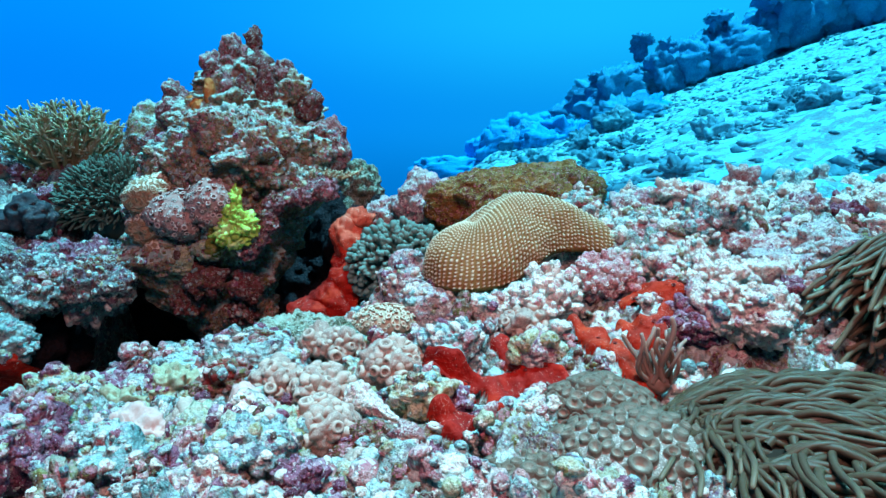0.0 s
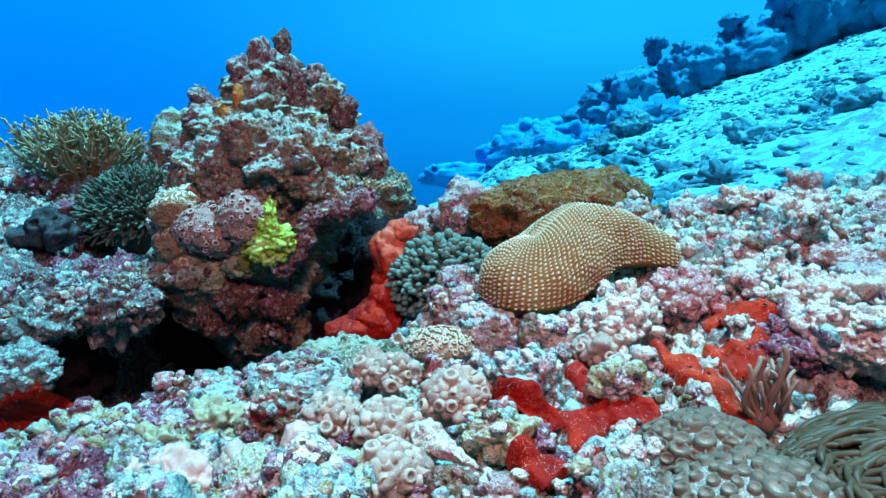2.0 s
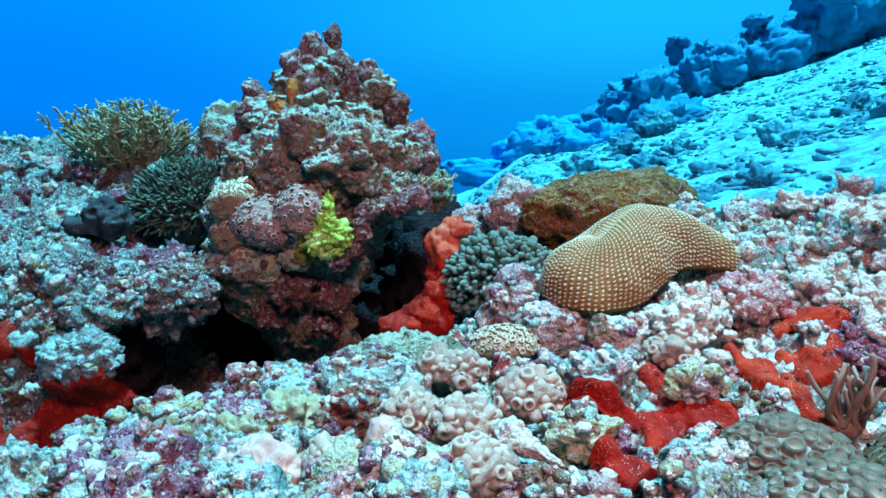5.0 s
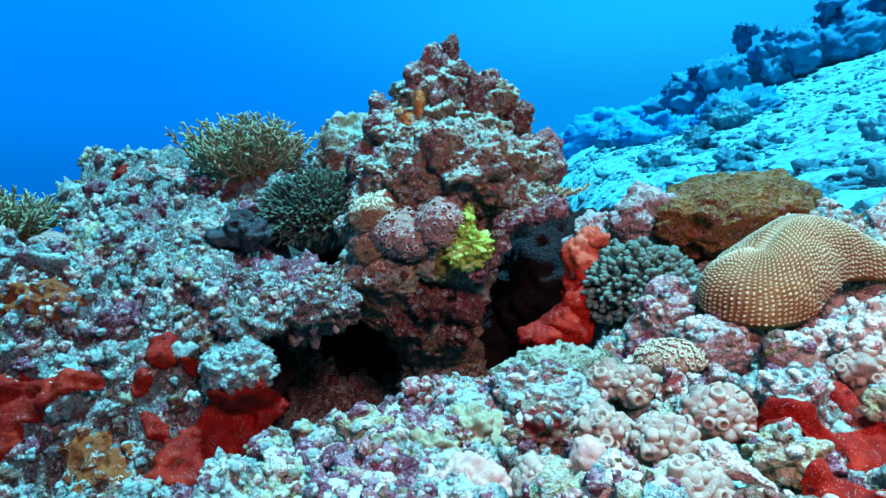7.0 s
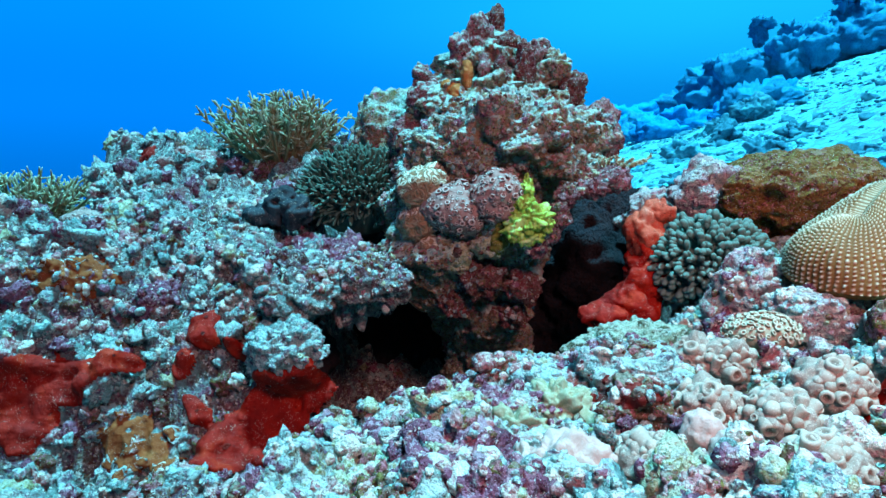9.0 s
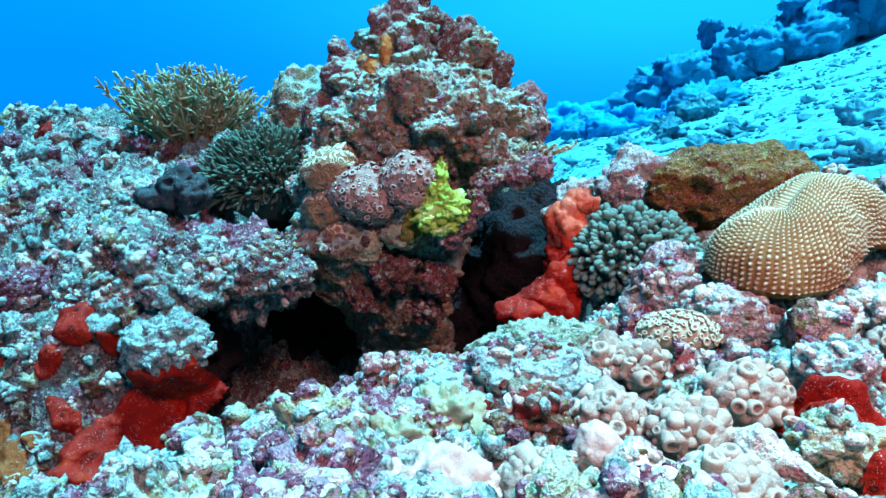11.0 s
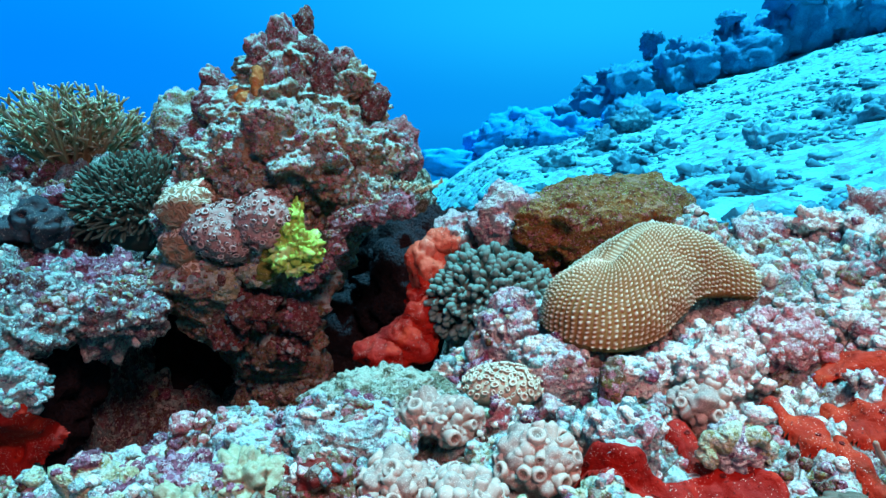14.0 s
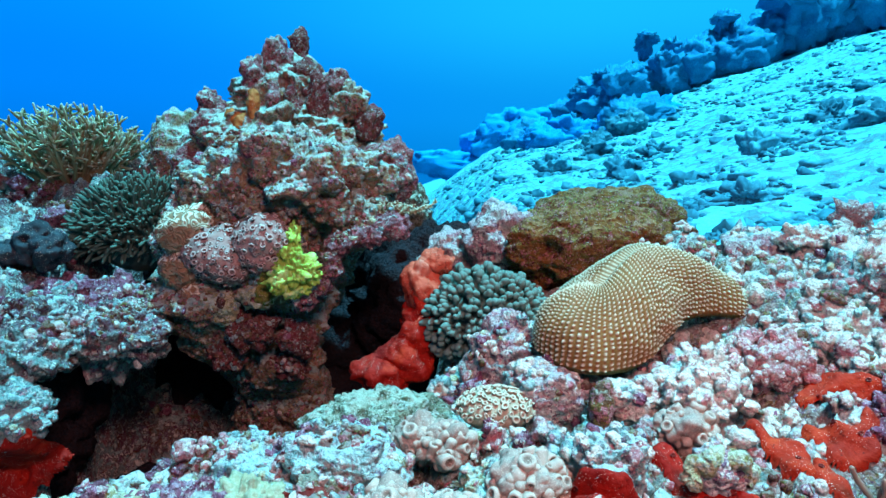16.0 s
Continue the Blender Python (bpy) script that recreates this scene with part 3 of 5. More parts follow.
def pinnacle():
    rows, cols = 230, 360
    h = np.linspace(PIN[0][0], PIN[-1][0], rows)
    cx, cy, rx, ry = profile(h, PIN)
    a = np.linspace(0, 2 * math.pi, cols, endpoint=False)
    H, A = np.meshgrid(h, a, indexing="ij")
    d = np.stack([np.cos(A), np.sin(A), 0 * A], -1)
    p = np.stack([cx[:, None] + rx[:, None] * np.cos(A), cy[:, None] + ry[:, None] * np.sin(A), H], -1).reshape(-1, 3)
    d = d.reshape(-1, 3)
    size = np.clip(np.repeat(rx, cols) / 0.12, 0.25, 1)
    top = smooth(p[:, 2], 0.5, 0.58)
    _, block_id = worley((p + 0.022 * np.stack([perlin(p / 0.045 + o) for o in (0, 9, 18)], -1)) * np.array((1, 1, 0.6)) / 0.055)
    n = 0.034 * fbm(p / 0.12, 3) + 0.034 * (knobs(p, 0.075) - 0.4) + 0.014 * (knobs(p + 5, 0.032) - 0.3) + 0.007 * fbm(p / 0.012, 3, 0.65)
    n = n + (0.022 + 0.012 * top) * (block_id - 0.5) + (0.020 + 0.02 * top) * (np.abs(fbm(p * np.array((1, 1, 0.6)) / 0.05 + 8, 3)) - 0.3)
    n = n - (0.018 + 0.022 * top) * pits(p * np.array((1, 1, 0.7)) + 2.2, 0.06, 0.45) - 0.010 * pits(p + 4.2, 0.03, 0.4)
    p = p + d * (n * size)[:, None]
    for hx, hy, hz, hr, deep_in in HOLLOWS:
        p = p - d * (deep_in * np.exp(-((p - np.array((hx, hy, hz))) ** 2).sum(1) / hr ** 2 * 0.7) * (d[:, 1] < 0))[:, None]
    p[:, 2] += 0.010 * fbm(p / 0.05 + 40, 2) * size
    root = thing("coral_pinnacle", "tall knobbly coral rock crusted with maroon and brown growth", "coral rock")
    put("rock", mesh_of("pinnacle_rock", p, grid_faces(rows, cols, True)), M_pin, root)
    return root


pin = pinnacle()
put("spur", rock_mesh("spur", (-0.385, 1.385, 0.70), (0.016, 0.018, 0.034), 40, 26, 0.25, 0.02, 0.006, seed=3), M_maroon, pin, "small maroon finger on the peak")
put("shoulder", rock_mesh("shoulder", (-0.60, 1.42, 0.47), (0.085, 0.09, 0.12), 90, 60, 0.2, 0.04, 0.02, seed=4), M_pin, pin)
put("brow", rock_mesh("brow", (-0.345, 1.155, 0.475), (0.135, 0.105, 0.078), 170, 100, 0.22, 0.050, 0.034, 0.006, 0.02, 0.05, seed=9), M_pin, pin, "overhanging brow of turf-covered rock")


def dotted(me, size, lo=0.5, hi=0.9, off=0.0):
    """A 0 to 1 layer on a mesh: the crowns of its knobs."""
    v = np.zeros(len(me.vertices) * 3, np.float32)
    me.vertices.foreach_get("co", v)
    v = v.reshape(-1, 3)
    d, r = worley(v / size + off)
    a = me.attributes.new("tip", "FLOAT", "POINT")
    a.data.foreach_set("value", smooth(1 - d, lo, hi).astype(np.float32))
    return me


# ---- mushroom coral ----
def curve_through(points, n, closed=False):
    """A smooth curve through points, n samples."""
    q = np.array(points, float)
    m = len(q)
    k = np.linspace(0, m if closed else m - 1, n, endpoint=not closed)
    i = np.minimum(k.astype(int), m - 1 if closed else m - 2)
    t = (k - i)[:, None]
    if closed:
        a, b, c, d = q[(i - 1) % m], q[i % m], q[(i + 1) % m], q[(i + 2) % m]
    else:
        a, b, c, d = q[np.maximum(i - 1, 0)], q[i], q[i + 1], q[np.minimum(i + 2, m - 1)]
    return 0.5 * (2 * b + (c - a) * t + (2 * a - 5 * b + 4 * c - d) * t ** 2 + (3 * b - a - 3 * c + d) * t ** 3)


def mushroom_coral():
    """An arched tongue: toothed ridges fan out from a furrow along its crest to the rim."""
    cols, rows, ridges = 620, 84, 108
    crest = curve_through([(0.045, 0.897, 0.376), (0.075, 0.925, 0.402), (0.105, 0.950, 0.414), (0.155, 0.975, 0.408), (0.21, 1.0, 0.386), (0.262, 1.018, 0.354)], 200)
    rim = [(0.272, 1.018, 0.342, 1.0), (0.256, 0.985, 0.326, 0.97), (0.20, 0.955, 0.334, 0.72), (0.155, 0.922, 0.334, 0.50), (0.118, 0.885, 0.314, 0.30), (0.082, 0.855, 0.300, 0.12),
           (0.045, 0.835, 0.297, 0.02), (0.012, 0.838, 0.297, 0.0), (-0.015, 0.862, 0.300, 0.0), (-0.026, 0.90, 0.306, 0.0), (-0.02, 0.94, 0.312, 0.0), (0.005, 0.98, 0.318, 0.08),
           (0.05, 1.01, 0.325, 0.25), (0.11, 1.035, 0.33, 0.45), (0.18, 1.055, 0.33, 0.68), (0.25, 1.05, 0.33, 0.92)]
    e = curve_through(rim, 2400, True)
    arc = np.concatenate([[0], np.cumsum(np.linalg.norm(np.diff(e[:, :3], axis=0), axis=1))])
    at = np.linspace(0, arc[-1], cols, endpoint=False)
    e = np.stack([np.interp(at, arc, e[:, k]) for k in range(4)], -1)
    a = np.stack([np.interp(np.clip(e[:, 3], 0, 1) * 199, np.arange(200), crest[:, k]) for k in range(3)], -1)
    e = e[:, :3]
    r = np.linspace(0.0, 1.0, rows)[:, None, None]
    out, drop = np.sin(r * math.pi / 2), 1 - np.cos(r * math.pi / 2)
    p = np.concatenate([a[None, :, :2] + (e - a)[None, :, :2] * out, a[None, :, 2:] + (e - a)[None, :, 2:] * drop], -1)
    nrm = np.cross(np.roll(p, -1, 1) - np.roll(p, 1, 1), np.gradient(p, axis=0))
    nrm /= np.linalg.norm(nrm, axis=2)[..., None] + 1e-12
    nrm[(nrm * (p - np.array((0.12, 0.95, 0.28)))).sum(2) < 0] *= -1
    q = p.reshape(-1, 3)
    wob = perlin(q / 0.025).reshape(rows, cols)
    ph = np.linspace(0, ridges, cols, endpoint=False)[None] + 0.30 * wob
    width = np.linalg.norm(e - a, axis=1)
    along = np.linspace(0, 1, rows)[:, None] * width[None] * 1.25 / 0.0054 + 7.3 * np.sin(np.floor(ph + 0.5) * 12.9) + 0.6 * perlin(q / 0.012 + 30).reshape(rows, cols)
    ridge = 0.5 + 0.5 * np.cos(2 * math.pi * ph)
    tooth = smooth(ridge, 0.40, 1.0) * smooth(0.5 + 0.5 * np.cos(2 * math.pi * along), 0.40, 1.0)
    fade = smooth(np.linspace(0, 1, rows), 0.02, 0.12)[:, None]
    bulge = 0.006 * fbm(q / 0.07 + 3, 2).reshape(rows, cols) * smooth(np.linspace(0, 1, rows), 0.0, 0.4)[:, None]
    furrow = -0.004 * (1 - smooth(np.linspace(0, 1, rows), 0.0, 0.10))[:, None] + 0 * ph
    top = p + nrm * (bulge + furrow + (0.0026 * tooth + 0.0008 * ridge) * fade)[..., None]
    under = np.stack([a + (e - a) * np.array((f, f, 1.0)) - np.array((0, 0, d)) for f, d in ((0.97, 0.006), (0.85, 0.004), (0.5, -0.012), (0.1, -0.03))])
    me = mesh_of("upper_side", top, grid_faces(rows, cols, True))
    layer = me.attributes.new("tip", "FLOAT", "POINT")
    layer.data.foreach_set("value", (tooth * fade + 0.45 * ridge * (1 - fade)).ravel().astype(np.float32))
    root = thing("mushroom_coral", "arched brown mushroom coral with fanned rows of pale teeth", "mushroom coral")
    put("upper_side", me, M_mush, root, "brown surface with rows of pale teeth")
    put("underside", mesh_of("underside", np.concatenate([top[-1:], under]), grid_faces(5, cols, True)), M_mush, root, "smooth pale brown underside")



mushroom_coral()

# ---- the brown block behind it ----
block = thing("coral_block", "brown algae-covered coral block with a pink end", "coral rock")
block_rock = rock_mesh("block_body", (0.10, 1.20, 0.375), (0.135, 0.10, 0.068), 150, 90, 0.16, 0.05, 0.014, 0.005, 0.016, 0.05, seed=11, power=0.8)
for vert in block_rock.vertices:  # a hollow in the front
    vert.co.y += 0.055 * math.exp(-((vert.co.x - 0.168) / 0.030) ** 2 - ((vert.co.z - 0.372) / 0.017) ** 2) * (vert.co.y < 1.2)
put("body", block_rock, M_block, block)
put("pink_end", rock_mesh("pink_end", (-0.035, 1.22, 0.385), (0.055, 0.05, 0.058), 90, 60, 0.2, 0.04, 0.012, seed=12), M_pinkrock, block, "pink coralline crust")
tagged(put("coral_block", rock_mesh("coral_block_far", (0.22, 1.52, 0.39), (0.15, 0.13, 0.07), 110, 70, 0.16, 0.05, 0.014, seed=13, power=0.8), M_block),
       "dull brown coral block lying on the sand", "coral rock")

# ---- encrusting sponges: where each spreads, (x, y, z, reach), and the way it faces ----
FRONT, UP = (0.0, -0.9, 0.45), (0.0, -0.4, 1.0)
SHEETS = [
    ("bright red encrusting sponge with a dark opening", M_red, UP, [(-0.025, 0.688, 0.235, 0.018), (0.0, 0.672, 0.235, 0.022), (0.033, 0.664, 0.237, 0.024), (0.062, 0.662, 0.237, 0.022), (0.082, 0.680, 0.240, 0.016)], [(0.036, 0.655, 0.235, 0.008)]),
    ("bright red encrusting sponge round a clam", M_red, UP, [(0.068, 0.728, 0.250, 0.016), (0.082, 0.705, 0.248, 0.019), (0.098, 0.678, 0.245, 0.020), (0.118, 0.664, 0.243, 0.018)], []),
    ("orange-red encrusting sponge among rubble", M_redorange, UP, [(0.152, 0.748, 0.265, 0.016), (0.162, 0.720, 0.262, 0.019), (0.170, 0.694, 0.26, 0.016)], []),
    ("orange-red encrusting sponge beside a stony coral", M_redorange, UP, [(0.190, 0.690, 0.255, 0.018), (0.198, 0.662, 0.25, 0.018), (0.205, 0.635, 0.245, 0.016)], []),
    ("orange-red lobed sponge ring round a hollow", M_redorange, UP, [(0.212, 0.738, 0.292, 0.017), (0.214, 0.705, 0.28, 0.017), (0.236, 0.706, 0.285, 0.016), (0.256, 0.732, 0.297, 0.018), (0.272, 0.768, 0.31, 0.017), (0.246, 0.785, 0.315, 0.016), (0.226, 0.772, 0.31, 0.014)], [(0.240, 0.748, 0.30, 0.010)]),
    ("dark red sponge crust in a hollow", M_red, UP, [(0.0, 0.615, 0.205, 0.018), (0.022, 0.602, 0.205, 0.017), (0.046, 0.594, 0.205, 0.016)], []),
    ("dark red crust under a pale rock", M_reddark, FRONT, [(-0.255, 0.735, 0.206, 0.016), (-0.230, 0.735, 0.204, 0.016), (-0.205, 0.735, 0.204, 0.016), (-0.185, 0.738, 0.206, 0.013)], []),
    ("deep red encrusting sponge sheet on the ledge's face", M_red, FRONT, [(-0.740, 0.90, 0.062, 0.035), (-0.700, 0.90, 0.075, 0.036), (-0.695, 0.92, 0.118, 0.034), (-0.655, 0.94, 0.148, 0.034), (-0.625, 0.95, 0.135, 0.026), (-0.660, 0.93, 0.100, 0.030), (-0.775, 0.91, 0.108, 0.016), (-0.79, 0.91, 0.125, 0.012)], []),
    ("deep red encrusting sponge on the ledge's face", M_red, FRONT, [(-1.06, 0.88, 0.150, 0.036), (-1.03, 0.88, 0.110, 0.030), (-0.995, 0.88, 0.150, 0.032), (-0.96, 0.88, 0.155, 0.030), (-0.930, 0.88, 0.160, 0.028), (-0.890, 0.88, 0.185, 0.020), (-0.865, 0.88, 0.192, 0.015), (-0.970, 0.88, 0.095, 0.022), (-0.985, 0.88, 0.065, 0.018)], []),
    ("red encrusting sponge patch on pale rock", M_red, FRONT, [(-0.777, 0.93, 0.246, 0.017), (-0.790, 0.93, 0.222, 0.020), (-0.775, 0.93, 0.212, 0.018)], []),
    ("red encrusting sponge patch on pale rock", M_red, FRONT, [(-0.800, 0.92, 0.185, 0.015), (-0.806, 0.92, 0.165, 0.016)], []),
    ("small red encrusting sponge patch", M_red, FRONT, [(-0.742, 0.93, 0.200, 0.014), (-0.728, 0.93, 0.194, 0.012)], []),
    ("dark red sponge spot on the ledge's top", M_red, (0.0, -0.6, 0.8), [(-1.19, 1.54, 0.455, 0.030)], []),
    ("rust-orange crust low on the ledge", M_rust, FRONT, [(-0.86, 0.89, 0.085, 0.026), (-0.84, 0.89, 0.05, 0.026), (-0.87, 0.89, 0.06, 0.024), (-0.82, 0.89, 0.075, 0.02), (-0.80, 0.89, 0.03, 0.02)], []),
    ("rust-orange crust in a hollow of the ledge", M_rust, FRONT, [(-0.99, 1.0, 0.262, 0.03), (-0.95, 1.0, 0.275, 0.026), (-0.96, 1.0, 0.25, 0.02)], []),
]
CLEAR.extend((x, y, 1.1 * r) for _, _, face, blobs, _ in SHEETS if face == UP for x, y, z, r in blobs)


def sponge(spec, label, mat, category="sponge"):
    """One sponge of a few joined lobes: (x, y, z, rx, ry, rz) each."""
    root = thing("lobed_sponge", label, category)
    CLEAR.extend((q[0], q[1], max(q[3], q[4])) for q in spec)
    SOFT.extend((q[0], q[1], max(q[3], q[4])) for q in spec)
    for i, (x, y, z, rx, ry, rz) in enumerate(spec):
        me = rock_mesh("lobe", (x, y, z), (rx, ry, rz), 56, 34, 0.30, 0.03, 0.010, 0.0012, 0.016, 0.034, crags=0.2, seed=20 + i + int(abs(x) * 1000) % 37)
        put("lobe", me, mat, root)
    return root


sponge([(-0.180, 1.06, 0.232, 0.042, 0.035, 0.035), (-0.212, 1.05, 0.215, 0.038, 0.03, 0.024), (-0.155, 1.07, 0.270, 0.032, 0.03, 0.04), (-0.158, 1.08, 0.305, 0.024, 0.028, 0.032)], "red encrusting sponge on the wall of a dark cleft", M_red)
sponge([(-0.160, 1.085, 0.338, 0.028, 0.03, 0.035), (-0.135, 1.09, 0.368, 0.024, 0.02, 0.020)], "salmon-red encrusting sponge beside an anemone", M_redpale)
tun = random.Random(4)
for k in range(14):
    put("white_tunicate", rock_mesh("white_tunicate", (0.168 + 0.034 * math.cos(k * 0.45 - 0.3) + tun.uniform(-0.006, 0.006), 1.108 + tun.uniform(-0.004, 0.008), 0.378 + 0.022 * math.sin(k * 0.45 - 0.3) + tun.uniform(-0.005, 0.005)), (0.004, 0.004, 0.0045), 12, 8, 0.1, 0.02, 0, 0, seed=k), M_white, block, "tiny white tunicate")

# ---- encrusting growth on the pinnacle ----
def growth(parent, name, mat, label, spec, size=0.02, amp=0.008, tip=None, seed=40):
    for i, (x, y, z, rx, ry, rz) in enumerate(spec):
        me = rock_mesh(name, (x, y, z), (rx, ry, rz), 60, 38, 0.15, size, amp, 0.0015, seed=seed + i)
        if tip:
            dotted(me, tip, 0.45, 0.75)
        put(name, me, mat, parent, label)


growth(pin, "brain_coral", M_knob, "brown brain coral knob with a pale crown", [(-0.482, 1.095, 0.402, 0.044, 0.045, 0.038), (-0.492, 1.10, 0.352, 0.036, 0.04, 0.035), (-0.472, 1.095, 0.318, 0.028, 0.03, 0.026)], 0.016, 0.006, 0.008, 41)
for i, (x, y, z, rx, ry, rz) in enumerate(((-0.330, 1.050, 0.402, 0.009, 0.012, 0.020), (-0.338, 1.044, 0.378, 0.018, 0.014, 0.018), (-0.324, 1.038, 0.360, 0.026, 0.014, 0.020), (-0.308, 1.038, 0.354, 0.014, 0.012, 0.014), (-0.342, 1.038, 0.345, 0.020, 0.013, 0.018), (-0.326, 1.038, 0.336, 0.018, 0.012, 0.012))):
    put("green_alga", rock_mesh("green_alga", (x, y, z), (rx, ry, rz), 70, 44, 0.55, 0.006, 0.007, 0.0022, 0.005, 0.008, seed=50 + i, crags=0.4), M_green, pin, "bright yellow-green alga crust")
growth(pin, "yellow_patch", M_ygreen, "dull yellow crust", [(-0.432, 1.075, 0.302, 0.020, 0.018, 0.024), (-0.385, 1.07, 0.318, 0.026, 0.02, 0.018)], 0.015, 0.006, None, 55)
growth(pin, "maroon_crust", M_maroon, "dark maroon crust", [(-0.40, 1.09, 0.265, 0.035, 0.03, 0.026), (-0.335, 1.10, 0.25, 0.026, 0.02, 0.024), (-0.44, 1.11, 0.22, 0.024, 0.025, 0.022), (-0.35, 1.13, 0.20, 0.024, 0.025, 0.02)], 0.016, 0.012, None, 58)
growth(pin, "orange_sponge", M_orange, "orange sponge", [(-0.446, 1.235, 0.555, 0.018, 0.018, 0.020), (-0.430, 1.235, 0.588, 0.010, 0.014, 0.028), (-0.462, 1.235, 0.570, 0.014, 0.012, 0.012), (-0.432, 1.235, 0.540, 0.008, 0.012, 0.018)], 0.02, 0.004, None, 62)
growth(pin, "crown_lobe", M_crown, "pink and maroon crusted lobe", [(-0.414, 1.34, 0.668, 0.024, 0.03, 0.040), (-0.447, 1.31, 0.630, 0.022, 0.03, 0.044), (-0.403, 1.255, 0.585, 0.009, 0.018, 0.042), (-0.500, 1.26, 0.552, 0.036, 0.035, 0.032), (-0.512, 1.28, 0.590, 0.020, 0.03, 0.022),
                                                      (-0.470, 1.235, 0.530, 0.030, 0.03, 0.028), (-0.540, 1.27, 0.49, 0.03, 0.04, 0.04), (-0.215, 1.23, 0.485, 0.042, 0.045, 0.055), (-0.31, 1.31, 0.632, 0.024, 0.03, 0.026)], 0.022, 0.012, None, 66)
growth(pin, "crown_lobe", M_maroon, "dark maroon crusted lobe", [(-0.362, 1.32, 0.642, 0.030, 0.033, 0.030), (-0.372, 1.25, 0.582, 0.014, 0.018, 0.038), (-0.332, 1.26, 0.598, 0.018, 0.025, 0.046), (-0.252, 1.27, 0.565, 0.022, 0.03, 0.03)], 0.022, 0.010, None, 86)
growth(pin, "crown_lobe", M_pin, "turf-covered lobe", [(-0.282, 1.28, 0.600, 0.028, 0.03, 0.030), (-0.47, 1.16, 0.465, 0.050, 0.045, 0.040), (-0.26, 1.14, 0.43, 0.05, 0.05, 0.040), (-0.42, 1.20, 0.525, 0.04, 0.04, 0.028)], 0.020, 0.018, None, 92)
growth(pin, "arm", M_mauvecrust, "mauve crusted arm of rock beside a dark hollow", [(-0.205, 1.105, 0.415, 0.030, 0.025, 0.020), (-0.240, 1.085, 0.402, 0.028, 0.02, 0.014), (-0.272, 1.065, 0.392, 0.016, 0.016, 0.018), (-0.282, 1.06, 0.365, 0.014, 0.016, 0.022), (-0.298, 1.06, 0.338, 0.016, 0.016, 0.018), (-0.318, 1.06, 0.318, 0.016, 0.016, 0.014)], 0.012, 0.008, None, 97)


def with_tip(me, v):
    a = me.attributes.new("tip", "FLOAT", "POINT")
    a.data.foreach_set("value", np.asarray(v, np.float32))
    return me


# ---- branching corals ----
def stem_mesh(name, rng, length, r0, lean, n=7, sides=6, bend=0.12):
    """A tapered stem that leans and bends up, pale at the tip."""
    t = np.linspace(0, 1, n)
    d = np.array(lean, float)
    d /= np.linalg.norm(d)
    side = np.cross(d, rng.normal(size=3))
    side /= np.linalg.norm(side)
    path = d * (t * length)[:, None] + side * (bend * length * t ** 2 * rng.uniform(-1, 1))[:, None] + np.array((0, 0, 1)) * (0.15 * length * t ** 2)[:, None]
    v, f = tube_arrays(path, r0 * (1 - 0.5 * t), sides)
    return with_tip(mesh_of(name, v, f), np.repeat(np.concatenate([0.9 * smooth(t, 0.55, 1.0), [1, 1]]), sides)), path, d


def coral_bush(at, spread, height, count, mat, label, seed, r0=0.0045, bias=(0, 0, 0), twigs=13):
    rng = np.random.RandomState(seed)
    root = thing("branching_coral", label, "coral", at)
    put("base", rock_mesh("bush_base", (0, 0, 0), (spread * 0.42, spread * 0.36, height * 0.22), 40, 26, 0.2, 0.02, 0.01, seed=seed), M_brownr, root)
    kinds = [stem_mesh("twig", rng, min(height, 0.1) * rng.uniform(0.12, 0.24), r0 * 0.72, (0.1, 0, 1), 4, 5)[0] for _ in range(6)]
    for k in range(count):
        a, rr = rng.uniform(0, 2 * math.pi), math.sqrt(rng.uniform(0, 1))
        out = np.array((math.cos(a) * rr, math.sin(a) * rr, 0))
        lean = np.array((out[0] * spread, out[1] * spread * 0.8, height * (1.05 - 0.45 * rr))) + np.array(bias)
        length = np.linalg.norm(lean) * rng.uniform(0.65, 1.0) * 0.8
        me, path, d = stem_mesh("branch", rng, length, r0, lean)
        stem = put("branch", me, mat, root, "", Matrix.Translation(Vector((out[0] * spread * 0.35, out[1] * spread * 0.3, height * 0.1))))
        for j in range(twigs):
            u = rng.uniform(1.0, 6)
            p = path[int(u)] + (path[min(int(u) + 1, 6)] - path[int(u)]) * (u % 1)
            put("twig", kinds[rng.randint(6)], mat, stem, "", Matrix.Translation(p) @ toward(d + rng.normal(size=3) * 0.85 + np.array((0, 0, 0.25)), rng.uniform(0, 6)))
    return root


coral_bush((-0.875, 1.53, 0.430), 0.180, 0.178, 125, M_bush, "olive-tan branching coral bush with pale tips on the ledge", 5, 0.0046, (-0.02, -0.01, 0), 16)
coral_bush((-1.40, 1.42, 0.31), 0.15, 0.13, 80, M_bush, "pale branching coral clump at the ledge's edge", 6, 0.004)
coral_bush((-0.205, 1.13, 0.425), 0.055, 0.025, 26, M_bush, "small pale hydroid tuft on the side of the pinnacle", 7, 0.003, (0.02, -0.015, 0))


# ---- anemones ----
def arrays(me):
    v = np.zeros(len(me.vertices) * 3, np.float32)
    me.vertices.foreach_get("co", v)
    f = np.zeros(len(me.loops), np.int32)
    me.loops.foreach_get("vertex_index", f)
    keep = len(me.polygons)
    n = np.zeros(keep, np.int32)
    me.polygons.foreach_get("loop_total", n)
    starts = np.concatenate([[0], np.cumsum(n)[:-1]])
    quads = np.stack([f[starts], f[starts + 1], f[starts + 2], f[np.where(n == 4, starts + 3, starts + 2)]], -1)
    return v.reshape(-1, 3), quads


